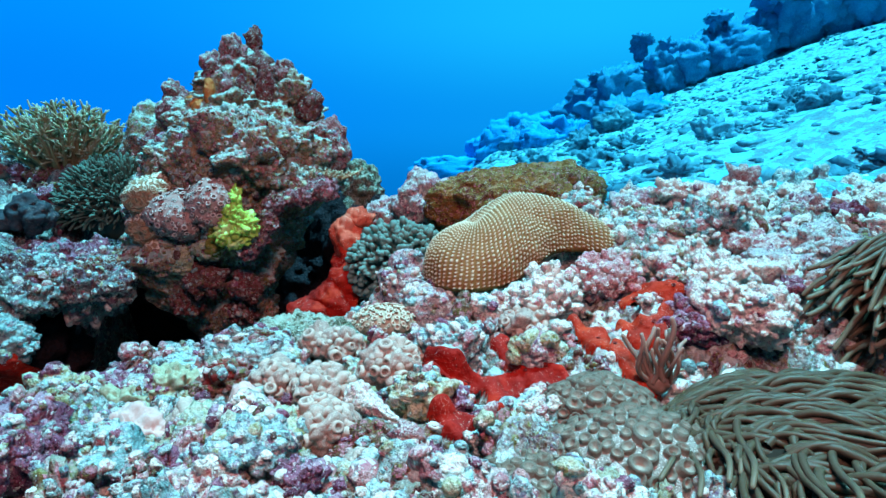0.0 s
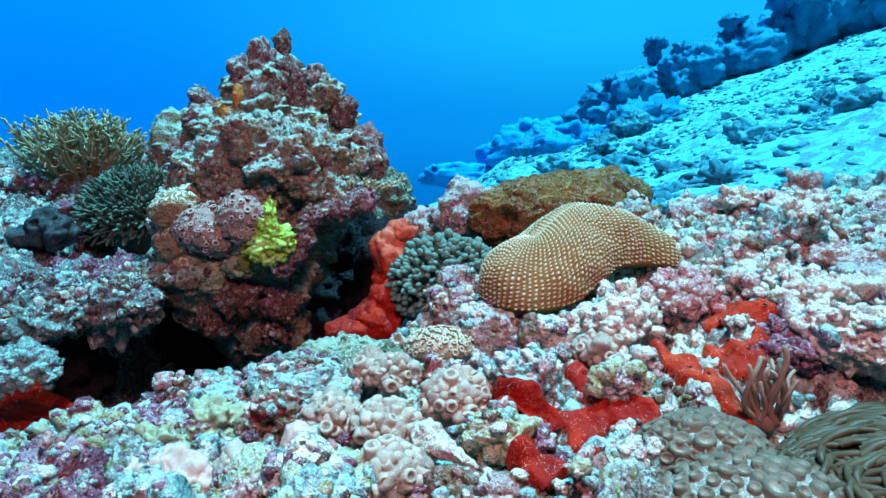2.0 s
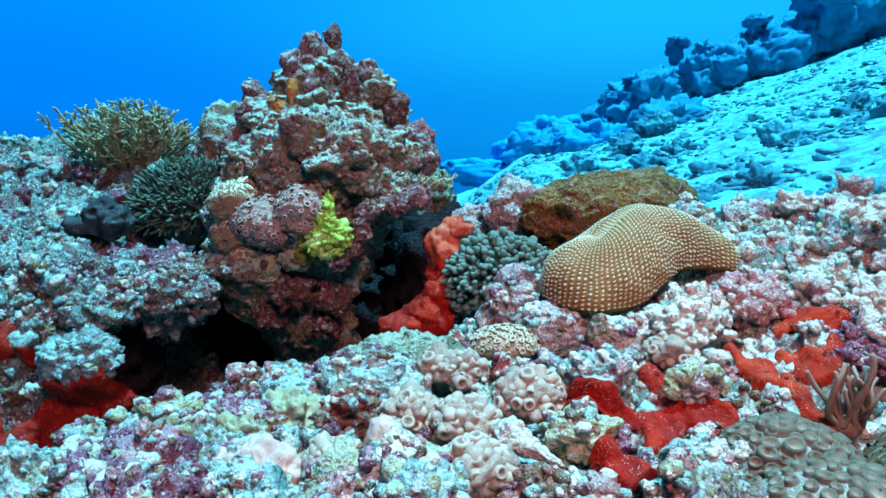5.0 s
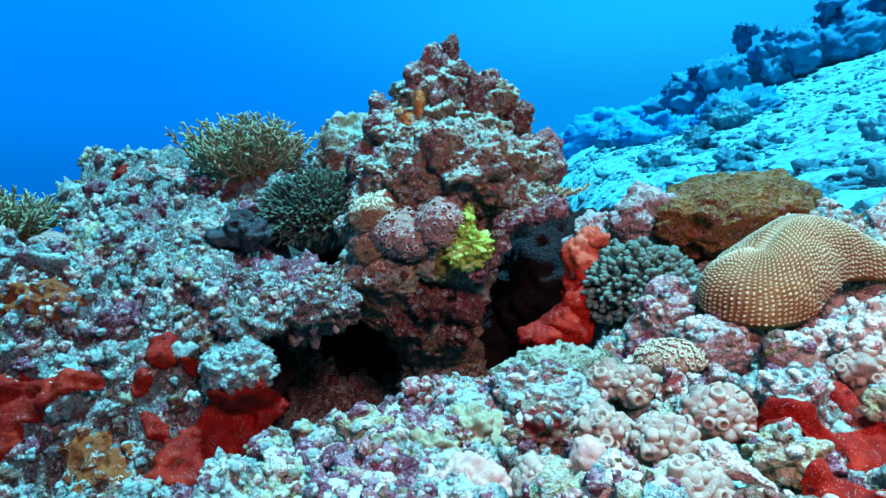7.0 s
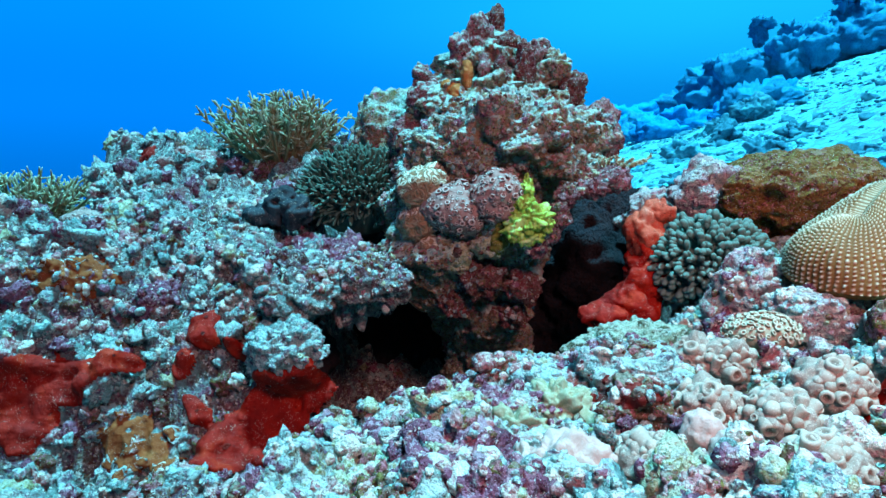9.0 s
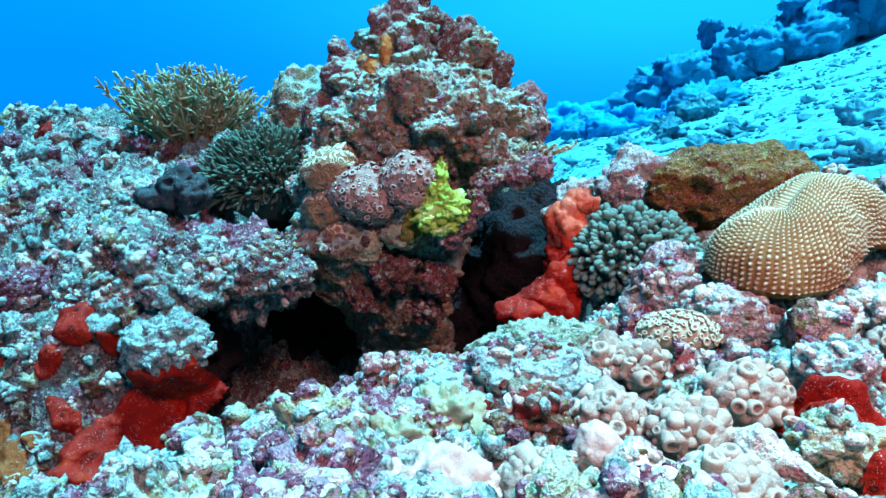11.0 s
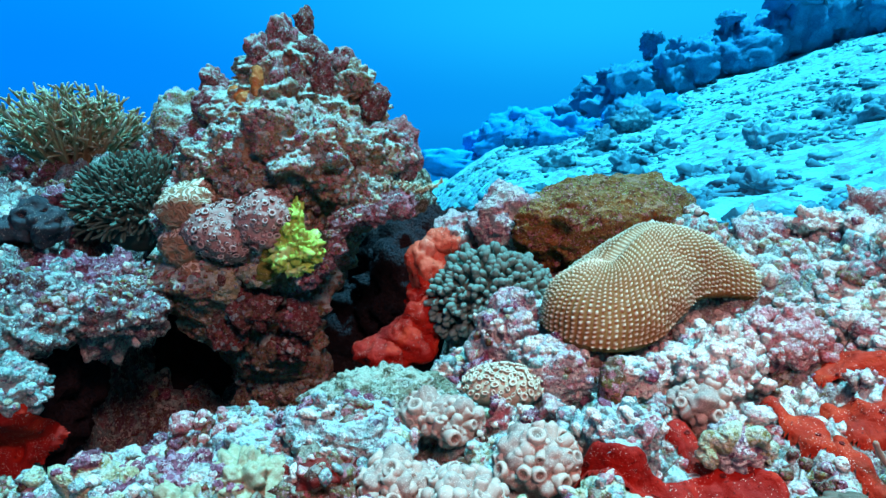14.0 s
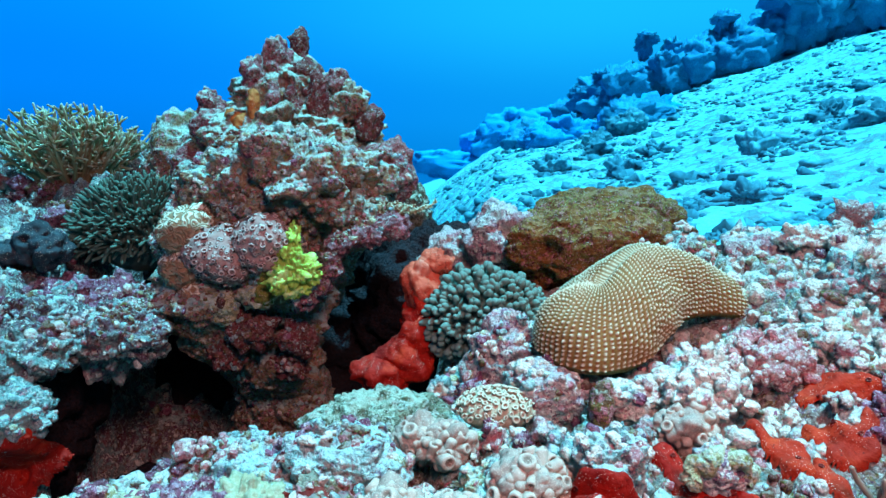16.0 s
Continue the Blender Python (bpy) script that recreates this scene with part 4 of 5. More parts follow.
def tip_of(me):
    a = np.zeros(len(me.vertices), np.float32)
    me.attributes["tip"].data.foreach_get("value", a)
    return a


def tentacle_mesh(name, rng, length, r, sweep, droop, bulb=0.0, n=12, sides=8, wave=0.24):
    t = np.linspace(0, 1, n)
    up, sw = np.array((0, 0, 1.0)), np.array(sweep, float)
    k = smooth(t, -0.5, 0.45)
    step = up * (1 - k)[:, None] + sw * k[:, None] - up * (droop * t ** 2)[:, None]
    wob = np.stack([np.sin(t * 6 + rng.uniform(0, 6)), np.sin(t * 5 + rng.uniform(0, 6)), np.sin(t * 7 + rng.uniform(0, 6))], -1) * wave
    step = step + wob
    step /= np.linalg.norm(step, axis=1)[:, None]
    path = np.cumsum(step, axis=0) * (length / n)
    path -= path[0]
    rad = r * (1 - 0.35 * t)
    if bulb:
        rad = r * (0.75 + bulb * smooth(t, 0.45, 0.8) - 0.45 * bulb * smooth(t, 0.85, 1.0))
    v, f = tube_arrays(path, rad, sides)
    return with_tip(mesh_of(name, v, f), np.repeat(np.concatenate([0.8 * smooth(t, 0.55, 1.0) + 0.15, [0.95, 1.0]]), sides))


def anemone(at, radii, count, length, r, sweep, droop, mat, label, seed, bulb=0.0, spread=0.5, lower=0.1, body=None, sector=None, name="sea_anemone", hang=None, wave=0.24, segs=12, sides=8):
    """A dome-shaped body set with tentacles, each a part."""
    rng = np.random.RandomState(seed)
    root = thing(name, label, "anemone", at)
    CLEAR.append((at[0], at[1], 1.25 * max(radii[:2])))
    SOFT.append((at[0], at[1], max(radii[:2])))
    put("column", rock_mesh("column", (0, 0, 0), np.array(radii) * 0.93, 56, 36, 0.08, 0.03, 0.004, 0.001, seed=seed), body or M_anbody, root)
    kinds = [tentacle_mesh("tentacle", rng, length * rng.uniform(0.75, 1.1), r * rng.uniform(0.85, 1.15), np.array(sweep) + rng.normal(size=3) * 0.13, droop, bulb, segs, sides, wave) for _ in range(10)]
    made, kept, rest = 0, np.zeros((0, 3)), []
    used = []
    if hang is not None:
        kinds = kinds[:6] + [tentacle_mesh("tentacle", rng, length * rng.uniform(0.5, 0.8), r, np.array(hang) + rng.normal(size=3) * 0.25, droop, bulb) for _ in range(4)]
    gap = (0.52 if count < 990 else 0.42) * math.sqrt(2 * math.pi * radii[0] * radii[1] / count) * (1.0 - 0.4 * min(lower, 0))
    for _ in range(count * 30):
        if made >= count:
            break
        d = rng.normal(size=3)
        d /= np.linalg.norm(d)
        if d[2] < lower or (sector is not None and d @ np.array(sector) < 0):
            continue
        p = d * np.array(radii) * 0.96
        if len(kept) and ((kept - p) ** 2).sum(1).min() < gap * gap:
            continue
        kept = np.vstack([kept, p])
        if bulb or spread > 0.95:
            m = Matrix.Translation(p) @ toward(d + rng.normal(size=3) * 0.2, rng.uniform(0, 6.28))
        else:
            m = Matrix.Translation(p) @ Matrix.Rotation(rng.uniform(-spread, spread), 4, "Z") @ Matrix.Rotation(rng.uniform(-0.25, 0.25), 4, "X")
        s = rng.uniform(0.8, 1.15)
        kind = made % 10
        if hang is not None:
            kind = 6 + made % 4 if d @ np.array((-0.7, -0.6, -0.2)) > 0.25 and rng.rand() < 0.45 else made % 6
        used.append(kind)
        if made < 300:
            put("tentacle", kinds[kind], mat, root, "", m @ Matrix.Diagonal((s, s, s, 1)))
        else:
            v, f = arrays(kinds[kind])
            q = np.array(m) * s
            rest.append((v @ q[:3, :3].T + np.array(m)[:3, 3], f))
        made += 1
    if rest:
        v, f = join(rest)
        tips = np.concatenate([tip_of(kinds[k]) for k in used[300:]])
        tagged(put("tentacle_fringe", with_tip(mesh_of("tentacle_fringe", v, f), tips), mat, root), kind="stuff")
    return root


anemone((0.300, 0.545, 0.205), (0.115, 0.125, 0.050), 1000, 0.140, 0.0034, (0.93, -0.30, -0.04), 0.32, M_tent, "large olive-grey anemone with long swept tentacles", 71, 0, 0.30, -0.35, hang=(0.15, -0.8, -0.5), wave=0.13, segs=11, sides=7)
anemone((0.545, 0.740, 0.305), (0.062, 0.056, 0.085), 260, 0.105, 0.0040, (-0.55, -0.45, -0.35), 0.35, M_tent, "dark olive anemone with drooping tentacles on rubble", 72, 0, 0.5, -0.5, wave=0.16)
anemone((0.216, 0.640, 0.235), (0.013, 0.012, 0.010), 16, 0.066, 0.0031, (0.05, -0.1, 0.9), 0.0, M_tentpink, "small cluster of pinkish-brown anemone tentacles", 73, 0, 0.9, 0.1, M_tentpink, wave=0.35)
anemone((-0.070, 1.075, 0.290), (0.080, 0.060, 0.058), 900, 0.023, 0.0036, (0.1, 0, 0.9), 0.0, M_bulb, "teal-grey bulb-tipped anemone beside red sponge", 74, 0.6, 1.0, -0.85, M_bulb, segs=9, sides=6)
anemone((-0.635, 1.29, 0.378), (0.092, 0.065, 0.070), 1300, 0.036, 0.0024, (0.2, 0, 0.9), 0.1, M_tuft, "dim green feathery anemone in the shade of the pinnacle", 75, 0.3, 1.0, -0.4, M_tuft, segs=7, sides=5)
anemone((-1.38, 1.27, 0.27), (0.11, 0.08, 0.06), 420, 0.05, 0.0030, (0.2, 0, 0.9), 0.1, M_tuft, "dim green feathery anemone at the ledge's edge", 76, 0.3, 1.0, 0.0, M_tuft)


# ---- stony colonies with polyps ----
def cup_mesh(name, r, h, flare=1.15, mouth=0.62, sides=12):
    """A short tube with a rounded rim and a sunken mouth."""
    prof = [(r * 0.95, -h * 0.6, 0.0), (r * 0.92, 0.0, 0.0), (r, h * 0.6, 0.15), (r * flare, h * 0.92, 0.9), (r * flare * 0.93, h * 1.05, 1.0), (r * mouth, h * 1.0, 0.7), (r * mouth * 0.8, h * 0.6, 0.1), (r * 0.2, h * 0.45, 0.3), (0.0001, h * 0.5, 0.4)]
    a = np.linspace(0, 2 * math.pi, sides, endpoint=False)
    v = np.concatenate([np.stack([q * np.cos(a), q * np.sin(a), 0 * a + z], -1) for q, z, _ in prof])
    return with_tip(mesh_of(name, v, grid_faces(len(prof), sides, True)), np.repeat([c for _, _, c in prof], sides))


def knob_mesh(name, r, h, sides=12):
    """A stubby rounded tube with a small dimpled mouth."""
    prof = [(r * 0.95, -h, 0.8), (r * 0.95, 0.0, 0.8), (r, h * 0.6, 0.8), (r * 0.97, h * 0.95, 0.95), (r * 0.80, h * 1.12, 1.0), (r * 0.58, h * 1.1, 0.6), (r * 0.42, h * 0.9, 0.05), (0.0001, h * 0.88, 0.0)]
    a = np.linspace(0, 2 * math.pi, sides, endpoint=False)
    v = np.concatenate([np.stack([q * np.cos(a), q * np.sin(a), 0 * a + z], -1) for q, z, _ in prof])
    return with_tip(mesh_of(name, v, grid_faces(len(prof), sides, True)), np.repeat([c for _, _, c in prof], sides))


def finger_mesh(name, r, h, sides=12):
    """A closed rounded finger."""
    prof = [(r * 1.05, -h, 0.5), (r * 1.02, 0.0, 0.55), (r, h * 0.6, 0.6), (r * 0.86, h * 0.98, 0.8), (r * 0.55, h * 1.22, 0.95), (0.0001, h * 1.3, 1.0)]
    a = np.linspace(0, 2 * math.pi, sides, endpoint=False)
    v = np.concatenate([np.stack([q * np.cos(a), q * np.sin(a), 0 * a + z], -1) for q, z, _ in prof])
    return with_tip(mesh_of(name, v, grid_faces(len(prof), sides, True)), np.repeat([c for _, _, c in prof], sides))


CUPS = [finger_mesh("polyp", 0.0052, 0.0062), knob_mesh("polyp", 0.0050, 0.0075), finger_mesh("polyp", 0.0042, 0.0052), knob_mesh("polyp", 0.0062, 0.0095), finger_mesh("polyp", 0.0060, 0.0050)]


def disc_mesh(name, r, h, sides=14):
    """A low swollen disc with a shallow dimple."""
    prof = [(r * 1.05, -h, 0.0), (r * 1.02, 0.0, 0.2), (r * 0.98, h * 0.6, 0.8), (r * 0.82, h, 1.0), (r * 0.60, h * 0.80, 0.7), (r * 0.34, h * 0.15, 0.15), (0.0001, h * 0.10, 0.0)]
    a = np.linspace(0, 2 * math.pi, sides, endpoint=False)
    v = np.concatenate([np.stack([q * np.cos(a), q * np.sin(a), 0 * a + z], -1) for q, z, _ in prof])
    return with_tip(mesh_of(name, v, grid_faces(len(prof), sides, True)), np.repeat([c for _, _, c in prof], sides))


DAISY = [cup_mesh("polyp", 0.0032, 0.0030, 1.1, 0.55, 10), cup_mesh("polyp", 0.0037, 0.0034, 1.1, 0.55, 10)]
FAVES = [disc_mesh("polyp", 0.0064, 0.0056), disc_mesh("polyp", 0.0072, 0.0066), disc_mesh("polyp", 0.0055, 0.0050)]


def colony(at, radii, cups, count, gap, cup_mat, body_mat, label, seed, lower=-0.1, name="coral_colony", tilt=0.15, squash=(1.0, 1.0), face=None, bumpy=0.0):
    """A lump of coral with cups standing on it, spread evenly."""
    rng = np.random.RandomState(seed)
    root = thing(name, label, "coral", at)
    CLEAR.append((at[0], at[1], max(radii[:2])))
    SOFT.append((at[0], at[1], max(radii[:2])))
    put("body", rock_mesh("colony_body", (0, 0, 0), radii, 60, 40, 0.02 + bumpy * 12, 0.018, 0.001 + bumpy, 0.0006, seed=seed), body_mat, root)
    kept = []
    for _ in range(count * 40):
        d = rng.normal(size=3)
        d /= np.linalg.norm(d)
        if d[2] < lower or (face is not None and d @ np.array(face) < 0.15 and rng.rand() < 0.8):
            continue
        p = d * np.array(radii)
        if kept and min(np.linalg.norm(p - q) for q in kept) < gap:
            continue
        kept.append(p)
        nrm = d / np.array(radii)
        nrm = nrm / np.linalg.norm(nrm) + rng.normal(size=3) * tilt
        s = rng.uniform(0.8, 1.2) if not bumpy else rng.uniform(0.55, 1.35)
        put("polyp", cups[len(kept) % len(cups)], cup_mat, root, "", Matrix.Translation(p * (0.93 if bumpy else 1.0)) @ toward(nrm, rng.uniform(0, 6)) @ Matrix.Diagonal((s * rng.uniform(*squash), s, s * (0.75 if bumpy else 1.0), 1)))
        if len(kept) >= count:
            break
    return root


RINGS = [cup_mesh("cup", 0.0036, 0.0030, 1.12, 0.60, 9), cup_mesh("cup", 0.0044, 0.0034, 1.12, 0.60, 9), cup_mesh("cup", 0.0029, 0.0026, 1.12, 0.60, 9)]


def mauve_coral(at, radii, count, seed):
    """A lobe of mauve crust set with tiny open cups, on the pinnacle's face."""
    rng = np.random.RandomState(seed)
    body = put("mauve_coral", rock_mesh("mauve_coral", (0, 0, 0), radii, 70, 44, 0.16, 0.012, 0.003, 0.001, seed=seed), M_mauve, pin, "mauve-brown coral crust with tiny cups", Matrix.Translation(at))
    v, _ = arrays(body.data)
    kept = []
    for i in rng.permutation(len(v)):
        q = v[i]
        if q[1] > 0.004 or (kept and min(np.linalg.norm(q - k) for k in kept) < 0.0078):
            continue
        kept.append(q)
        d = q / np.array(radii) ** 2
        sc = rng.uniform(0.8, 1.2)
        put("cup", RINGS[len(kept) % 3], M_ring, body, "", Matrix.Translation(q - 0.0006 * d / np.linalg.norm(d)) @ toward(d / np.linalg.norm(d) + rng.normal(size=3) * 0.2) @ Matrix.Diagonal((sc, sc * rng.uniform(0.7, 1.0), sc, 1)))
        if len(kept) >= count:
            break


mauve_coral((-0.432, 1.070, 0.374), (0.050, 0.038, 0.040), 75, 45)
mauve_coral((-0.372, 1.055, 0.394), (0.038, 0.034, 0.040), 60, 46)

TUBES = "pinkish-tan soft coral clump with open tube polyps"
for k, (x, y, z, r, n) in enumerate(((-0.174, 0.672, 0.232, 0.030, 22), (-0.122, 0.650, 0.233, 0.034, 28), (-0.112, 0.590, 0.218, 0.033, 24), (-0.128, 0.785, 0.240, 0.030, 18), (-0.155, 0.800, 0.240, 0.028, 14),
                                     (-0.055, 0.712, 0.238, 0.040, 30), (-0.236, 0.600, 0.215, 0.026, 16), (-0.060, 0.520, 0.195, 0.036, 24), (0.095, 0.752, 0.275, 0.028, 14))):
    tagged(colony((x, y, z - 0.008), (r * 0.88, r * 0.8, r * 0.72), CUPS, int(n * 2.6), 0.0075, M_polyp, M_colony, TUBES, 100 + k, -0.15, tilt=0.45, bumpy=0.010), group="tube coral clumps")
colony((-0.075, 0.835, 0.252), (0.040, 0.030, 0.021), DAISY, 230, 0.0060, M_daisy, M_daisybase, "cream dome coral covered in small ringed polyps", 120, -0.1, "dome_coral", 0.05, (0.5, 0.9))
colony((0.150, 0.610, 0.205), (0.060, 0.050, 0.042), FAVES, 250, 0.0093, M_fav, M_favbase, "grey-brown stony coral with round hollow polyps", 121, 0.0, "stony_coral", 0.08, (0.65, 1.35))
colony((0.165, 0.535, 0.185), (0.085, 0.070, 0.055), FAVES, 299, 0.0102, M_fav, M_favbase, "grey-brown stony coral with round hollow polyps", 122, 0.0, "stony_coral", 0.08, (0.65, 1.35))
colony((0.075, 0.520, 0.170), (0.055, 0.050, 0.040), FAVES, 190, 0.0093, M_fav, M_favbase, "pale grey stony coral with low polyps", 123, 0.0, "stony_coral", 0.08, (0.65, 1.35))


# ---- named lumps of the reef bed ----
def lump(name, label, category, mat, at, r, cols=80, rows=50, rough=0.25, size=0.025, amp=0.010, pit=0.0, seed=0, power=1.0, tip=None, lump_fine=0.003):
    me = rock_mesh(name, at, r, cols, rows, rough, size, amp, lump_fine, pit, 0.025, seed=seed, power=power)
    if tip:
        dotted(me, tip, 0.4, 0.75)
    CLEAR.append((at[0], at[1], max(r[:2])))
    return tagged(put(name, me, mat), label, category)


lump("mottled_coral", "mottled grey-green flat coral on the reef crest", "coral", M_mottle, (-0.200, 0.880, 0.215), (0.085, 0.055, 0.034), 100, 60, 0.2, 0.012, 0.006, 0.006, 131)
lump("reef_rock", "pale turf-topped rock with a red underside", "rock", M_teal, (-0.222, 0.765, 0.226), (0.055, 0.040, 0.026), 90, 60, 0.25, 0.02, 0.008, 0, 132, 0.8)
lump("reef_rock", "flat pale turf-covered coral plate", "rock", M_teal, (-0.303, 0.790, 0.212), (0.060, 0.045, 0.018), 90, 60, 0.2, 0.02, 0.006, 0.004, 133, 0.8)
lump("nodule_crust", "dark purple knobbly crust", "coral crust", M_purple, (-0.355, 0.715, 0.195), (0.050, 0.04, 0.025), 90, 60, 0.2, 0.013, 0.014, 0, 134)
lump("knob_coral", "pale yellow-green knob coral", "coral", M_yellow, (-0.305, 0.715, 0.205), (0.032, 0.026, 0.020), 80, 50, 0.3, 0.013, 0.014, 0, 135)
lump("knob_coral", "pale yellow-green knob coral", "coral", M_yellow, (-0.345, 0.680, 0.198), (0.030, 0.020, 0.016), 80, 50, 0.3, 0.012, 0.013, 0, 136)
lump("pink_crust", "pale pink lumpy coralline crust", "coral crust", M_lumpwhite, (-0.310, 0.605, 0.190), (0.050, 0.04, 0.026), 90, 60, 0.3, 0.02, 0.014, 0, 137)
lump("sea_squirt", "rounded pale pink sea squirt", "sea squirt", M_lumpwhite, (-0.193, 0.622, 0.222), (0.017, 0.015, 0.020), 48, 30, 0.12, 0.02, 0.002, 0, 138)
lump("sea_squirt", "rounded pale pink sea squirt", "sea squirt", M_lumpwhite, (-0.176, 0.598, 0.215), (0.018, 0.016, 0.022), 48, 30, 0.12, 0.02, 0.002, 0, 139)
def spire_shell(a, b, r, whorls=7):
    """A cone-shaped snail shell lying on the bed: whorls that narrow to the tip b."""
    a, b = np.array(a, float), np.array(b, float)
    rows, cols = 90, 40
    t, ang = np.meshgrid(np.linspace(0, 1, rows), np.linspace(0, 2 * math.pi, cols, endpoint=False), indexing="ij")
    ax = b - a
    u = np.cross(ax, (0, 0, 1.0))
    u /= np.linalg.norm(u)
    w = np.cross(u, ax) / np.linalg.norm(ax)
    ph = t * whorls + ang / (2 * math.pi)
    rad = r * np.sin(np.clip(t * 6, 0, math.pi / 2)) * (1 - 0.93 * t) * (0.86 + 0.22 * np.abs(np.sin(math.pi * ph)) ** 0.6) * (1 + 0.10 * np.maximum(0, np.sin(ang * 6 + t * 9)))
    p = a + ax * t[..., None] + u * (rad * np.cos(ang))[..., None] + w * (rad * np.sin(ang))[..., None]
    p = p.reshape(-1, 3)
    p = p + 0.0022 * np.stack([fbm(p / 0.011 + o, 2) for o in (0, 9, 18)], -1)
    CLEAR.append((*((a + b) / 2)[:2], 0.035))
    SOFT.append((*((a + b) / 2)[:2], 0.030))
    return tagged(put("snail_shell", mesh_of("snail_shell", p, grid_faces(rows, cols, True)), M_cream), "crusted pink-white cone shell lying on the reef", "shell")


spire_shell((-0.098, 0.632, 0.232), (-0.040, 0.598, 0.212), 0.019)
lump("reef_rock", "yellow-green encrusted rock in the reef bed", "rock", M_ygreen, (-0.020, 0.640, 0.222), (0.032, 0.028, 0.024), 80, 50, 0.3, 0.015, 0.010, 0, 141)
lump("reef_rock", "rust-brown encrusted rock in the reef bed", "rock", M_brownr, (-0.050, 0.575, 0.190), (0.05, 0.03, 0.03), 80, 50, 0.3, 0.02, 0.010, 0.01, 142)
lump("reef_rock", "knobbly teal and mauve rock", "rock", M_teal, (0.015, 0.715, 0.248), (0.036, 0.03, 0.034), 90, 60, 0.3, 0.014, 0.012, 0.01, 143)
lump("reef_rock", "pink-crusted rock beside an anemone", "rock", M_pinkrock, (-0.050, 0.955, 0.268), (0.045, 0.04, 0.055), 90, 60, 0.25, 0.03, 0.012, 0.012, 144)
lump("reef_rock", "pale pink pitted rock under the mushroom coral", "rock", M_pinkrock, (-0.008, 0.870, 0.262), (0.055, 0.045, 0.035), 90, 60, 0.2, 0.03, 0.008, 0.01, 145)
lump("reef_rock", "pale rock fragment under the mushroom coral", "rock", M_cream, (0.062, 0.815, 0.272), (0.035, 0.028, 0.022), 80, 50, 0.2, 0.03, 0.006, 0, 146, 0.8)
lump("rock_wedge", "brown upright wedge of broken coral", "rock", M_brownr, (0.024, 0.790, 0.272), (0.010, 0.018, 0.026), 40, 30, 0.2, 0.02, 0.003, 0, 147, 0.7)
NUBS = [rock_mesh("nub", (0, 0, 0.004), r, 14, 10, 0.35, 0.006, 0.002, 0.0006, seed=600 + i) for i, r in enumerate(((0.0062, 0.0058, 0.009), (0.0055, 0.0060, 0.0065), (0.0048, 0.0048, 0.011), (0.0075, 0.0065, 0.007)))]


def knobbly_coral(label, mat, at, r, count, seed):
    """A lump of coral bristling with short rounded knobs."""
    rng = np.random.RandomState(seed)
    root = thing("knobbly_coral", label, "coral", at)
    CLEAR.append((at[0], at[1], max(r[:2])))
    SOFT.append((at[0], at[1], max(r[:2])))
    put("base", rock_mesh("knobbly_base", (0, 0, 0), np.array(r) * 0.86, 70, 44, 0.3, 0.014, 0.008, 0.002, 0.008, 0.02, seed=seed), mat, root)
    kinds = []
    for me in NUBS:
        me = me.copy()
        me.materials.append(mat)
        kinds.append(me)
    for k in range(count):
        d = rng.normal(size=3)
        d /= np.linalg.norm(d)
        d[2] = abs(d[2]) - 0.3 * (d[1] < 0)
        sc = rng.uniform(0.6, 1.3)
        put("knob", kinds[rng.randint(4)], None, root, "", Matrix.Translation(d * np.array(r) * rng.uniform(0.80, 0.98)) @ toward(d + rng.normal(size=3) * 0.35 + np.array((0, 0, 0.3)), rng.uniform(0, 6)) @ Matrix.Diagonal((sc, sc, sc, 1)))


knobbly_coral("cream and pink knobbly branching coral", M_cream, (0.125, 0.790, 0.290), (0.043, 0.034, 0.038), 95, 148)
knobbly_coral("salmon-pink knobbly coral lump", M_pink, (0.205, 0.820, 0.308), (0.042, 0.035, 0.030), 80, 149)
knobbly_coral("mauve knobbly coral lump", M_purple, (0.285, 0.735, 0.270), (0.046, 0.038, 0.028), 70, 150)
knobbly_coral("cream knobbly coral beside the sand", M_cream, (0.345, 0.815, 0.315), (0.040, 0.034, 0.026), 70, 151)
lump("reef_rock", "pale bleached coral heap", "rock", M_cream, (0.340, 0.715, 0.288), (0.055, 0.04, 0.03), 110, 70, 0.35, 0.02, 0.016, 0, 151)
lump("reef_rock", "pink rock at the end of the mushroom coral", "rock", M_pink, (0.315, 1.00, 0.335), (0.035, 0.03, 0.03), 80, 50, 0.3, 0.02, 0.01, 0, 152, 0.8)
lump("reef_rock", "cream broken coral piece", "rock", M_cream, (0.335, 0.93, 0.325), (0.035, 0.03, 0.03), 80, 50, 0.3, 0.02, 0.01, 0, 153, 0.8)
def crusted_clam(at, r):
    """A closed clam on its hinge: a scarred valve under a wavy lip."""
    root = thing("giant_clam", "crusted clam shell with a pink scarred side", "clam", at)
    CLEAR.append((at[0], at[1], r[0]))
    SOFT.append((at[0], at[1], r[0]))
    put("valve", rock_mesh("valve", (0, 0, 0), r, 70, 44, 0.22, 0.014, 0.006, 0.002, 0.006, 0.014, seed=154), M_pinkrock, root, "pink scarred valve")
    a = np.linspace(-0.3, math.pi + 0.3, 60)
    path = np.stack([r[0] * 1.02 * np.cos(a), -r[1] * 0.45 + 0.004 * np.sin(a * 5), r[2] * 0.85 * np.sin(a) + 0.003 * np.sin(a * 8)], -1)
    v, f = tube_arrays(path, 0.0075 + 0.0015 * np.sin(a * 7), 14)
    v = v + 0.0035 * np.stack([fbm(v / 0.012 + o, 3) for o in (0, 9, 18)], -1)
    put("lip", mesh_of("lip", v, f), M_ygreen, root, "greenish crusted lip")


crusted_clam((0.102, 0.700, 0.250), (0.024, 0.020, 0.022))
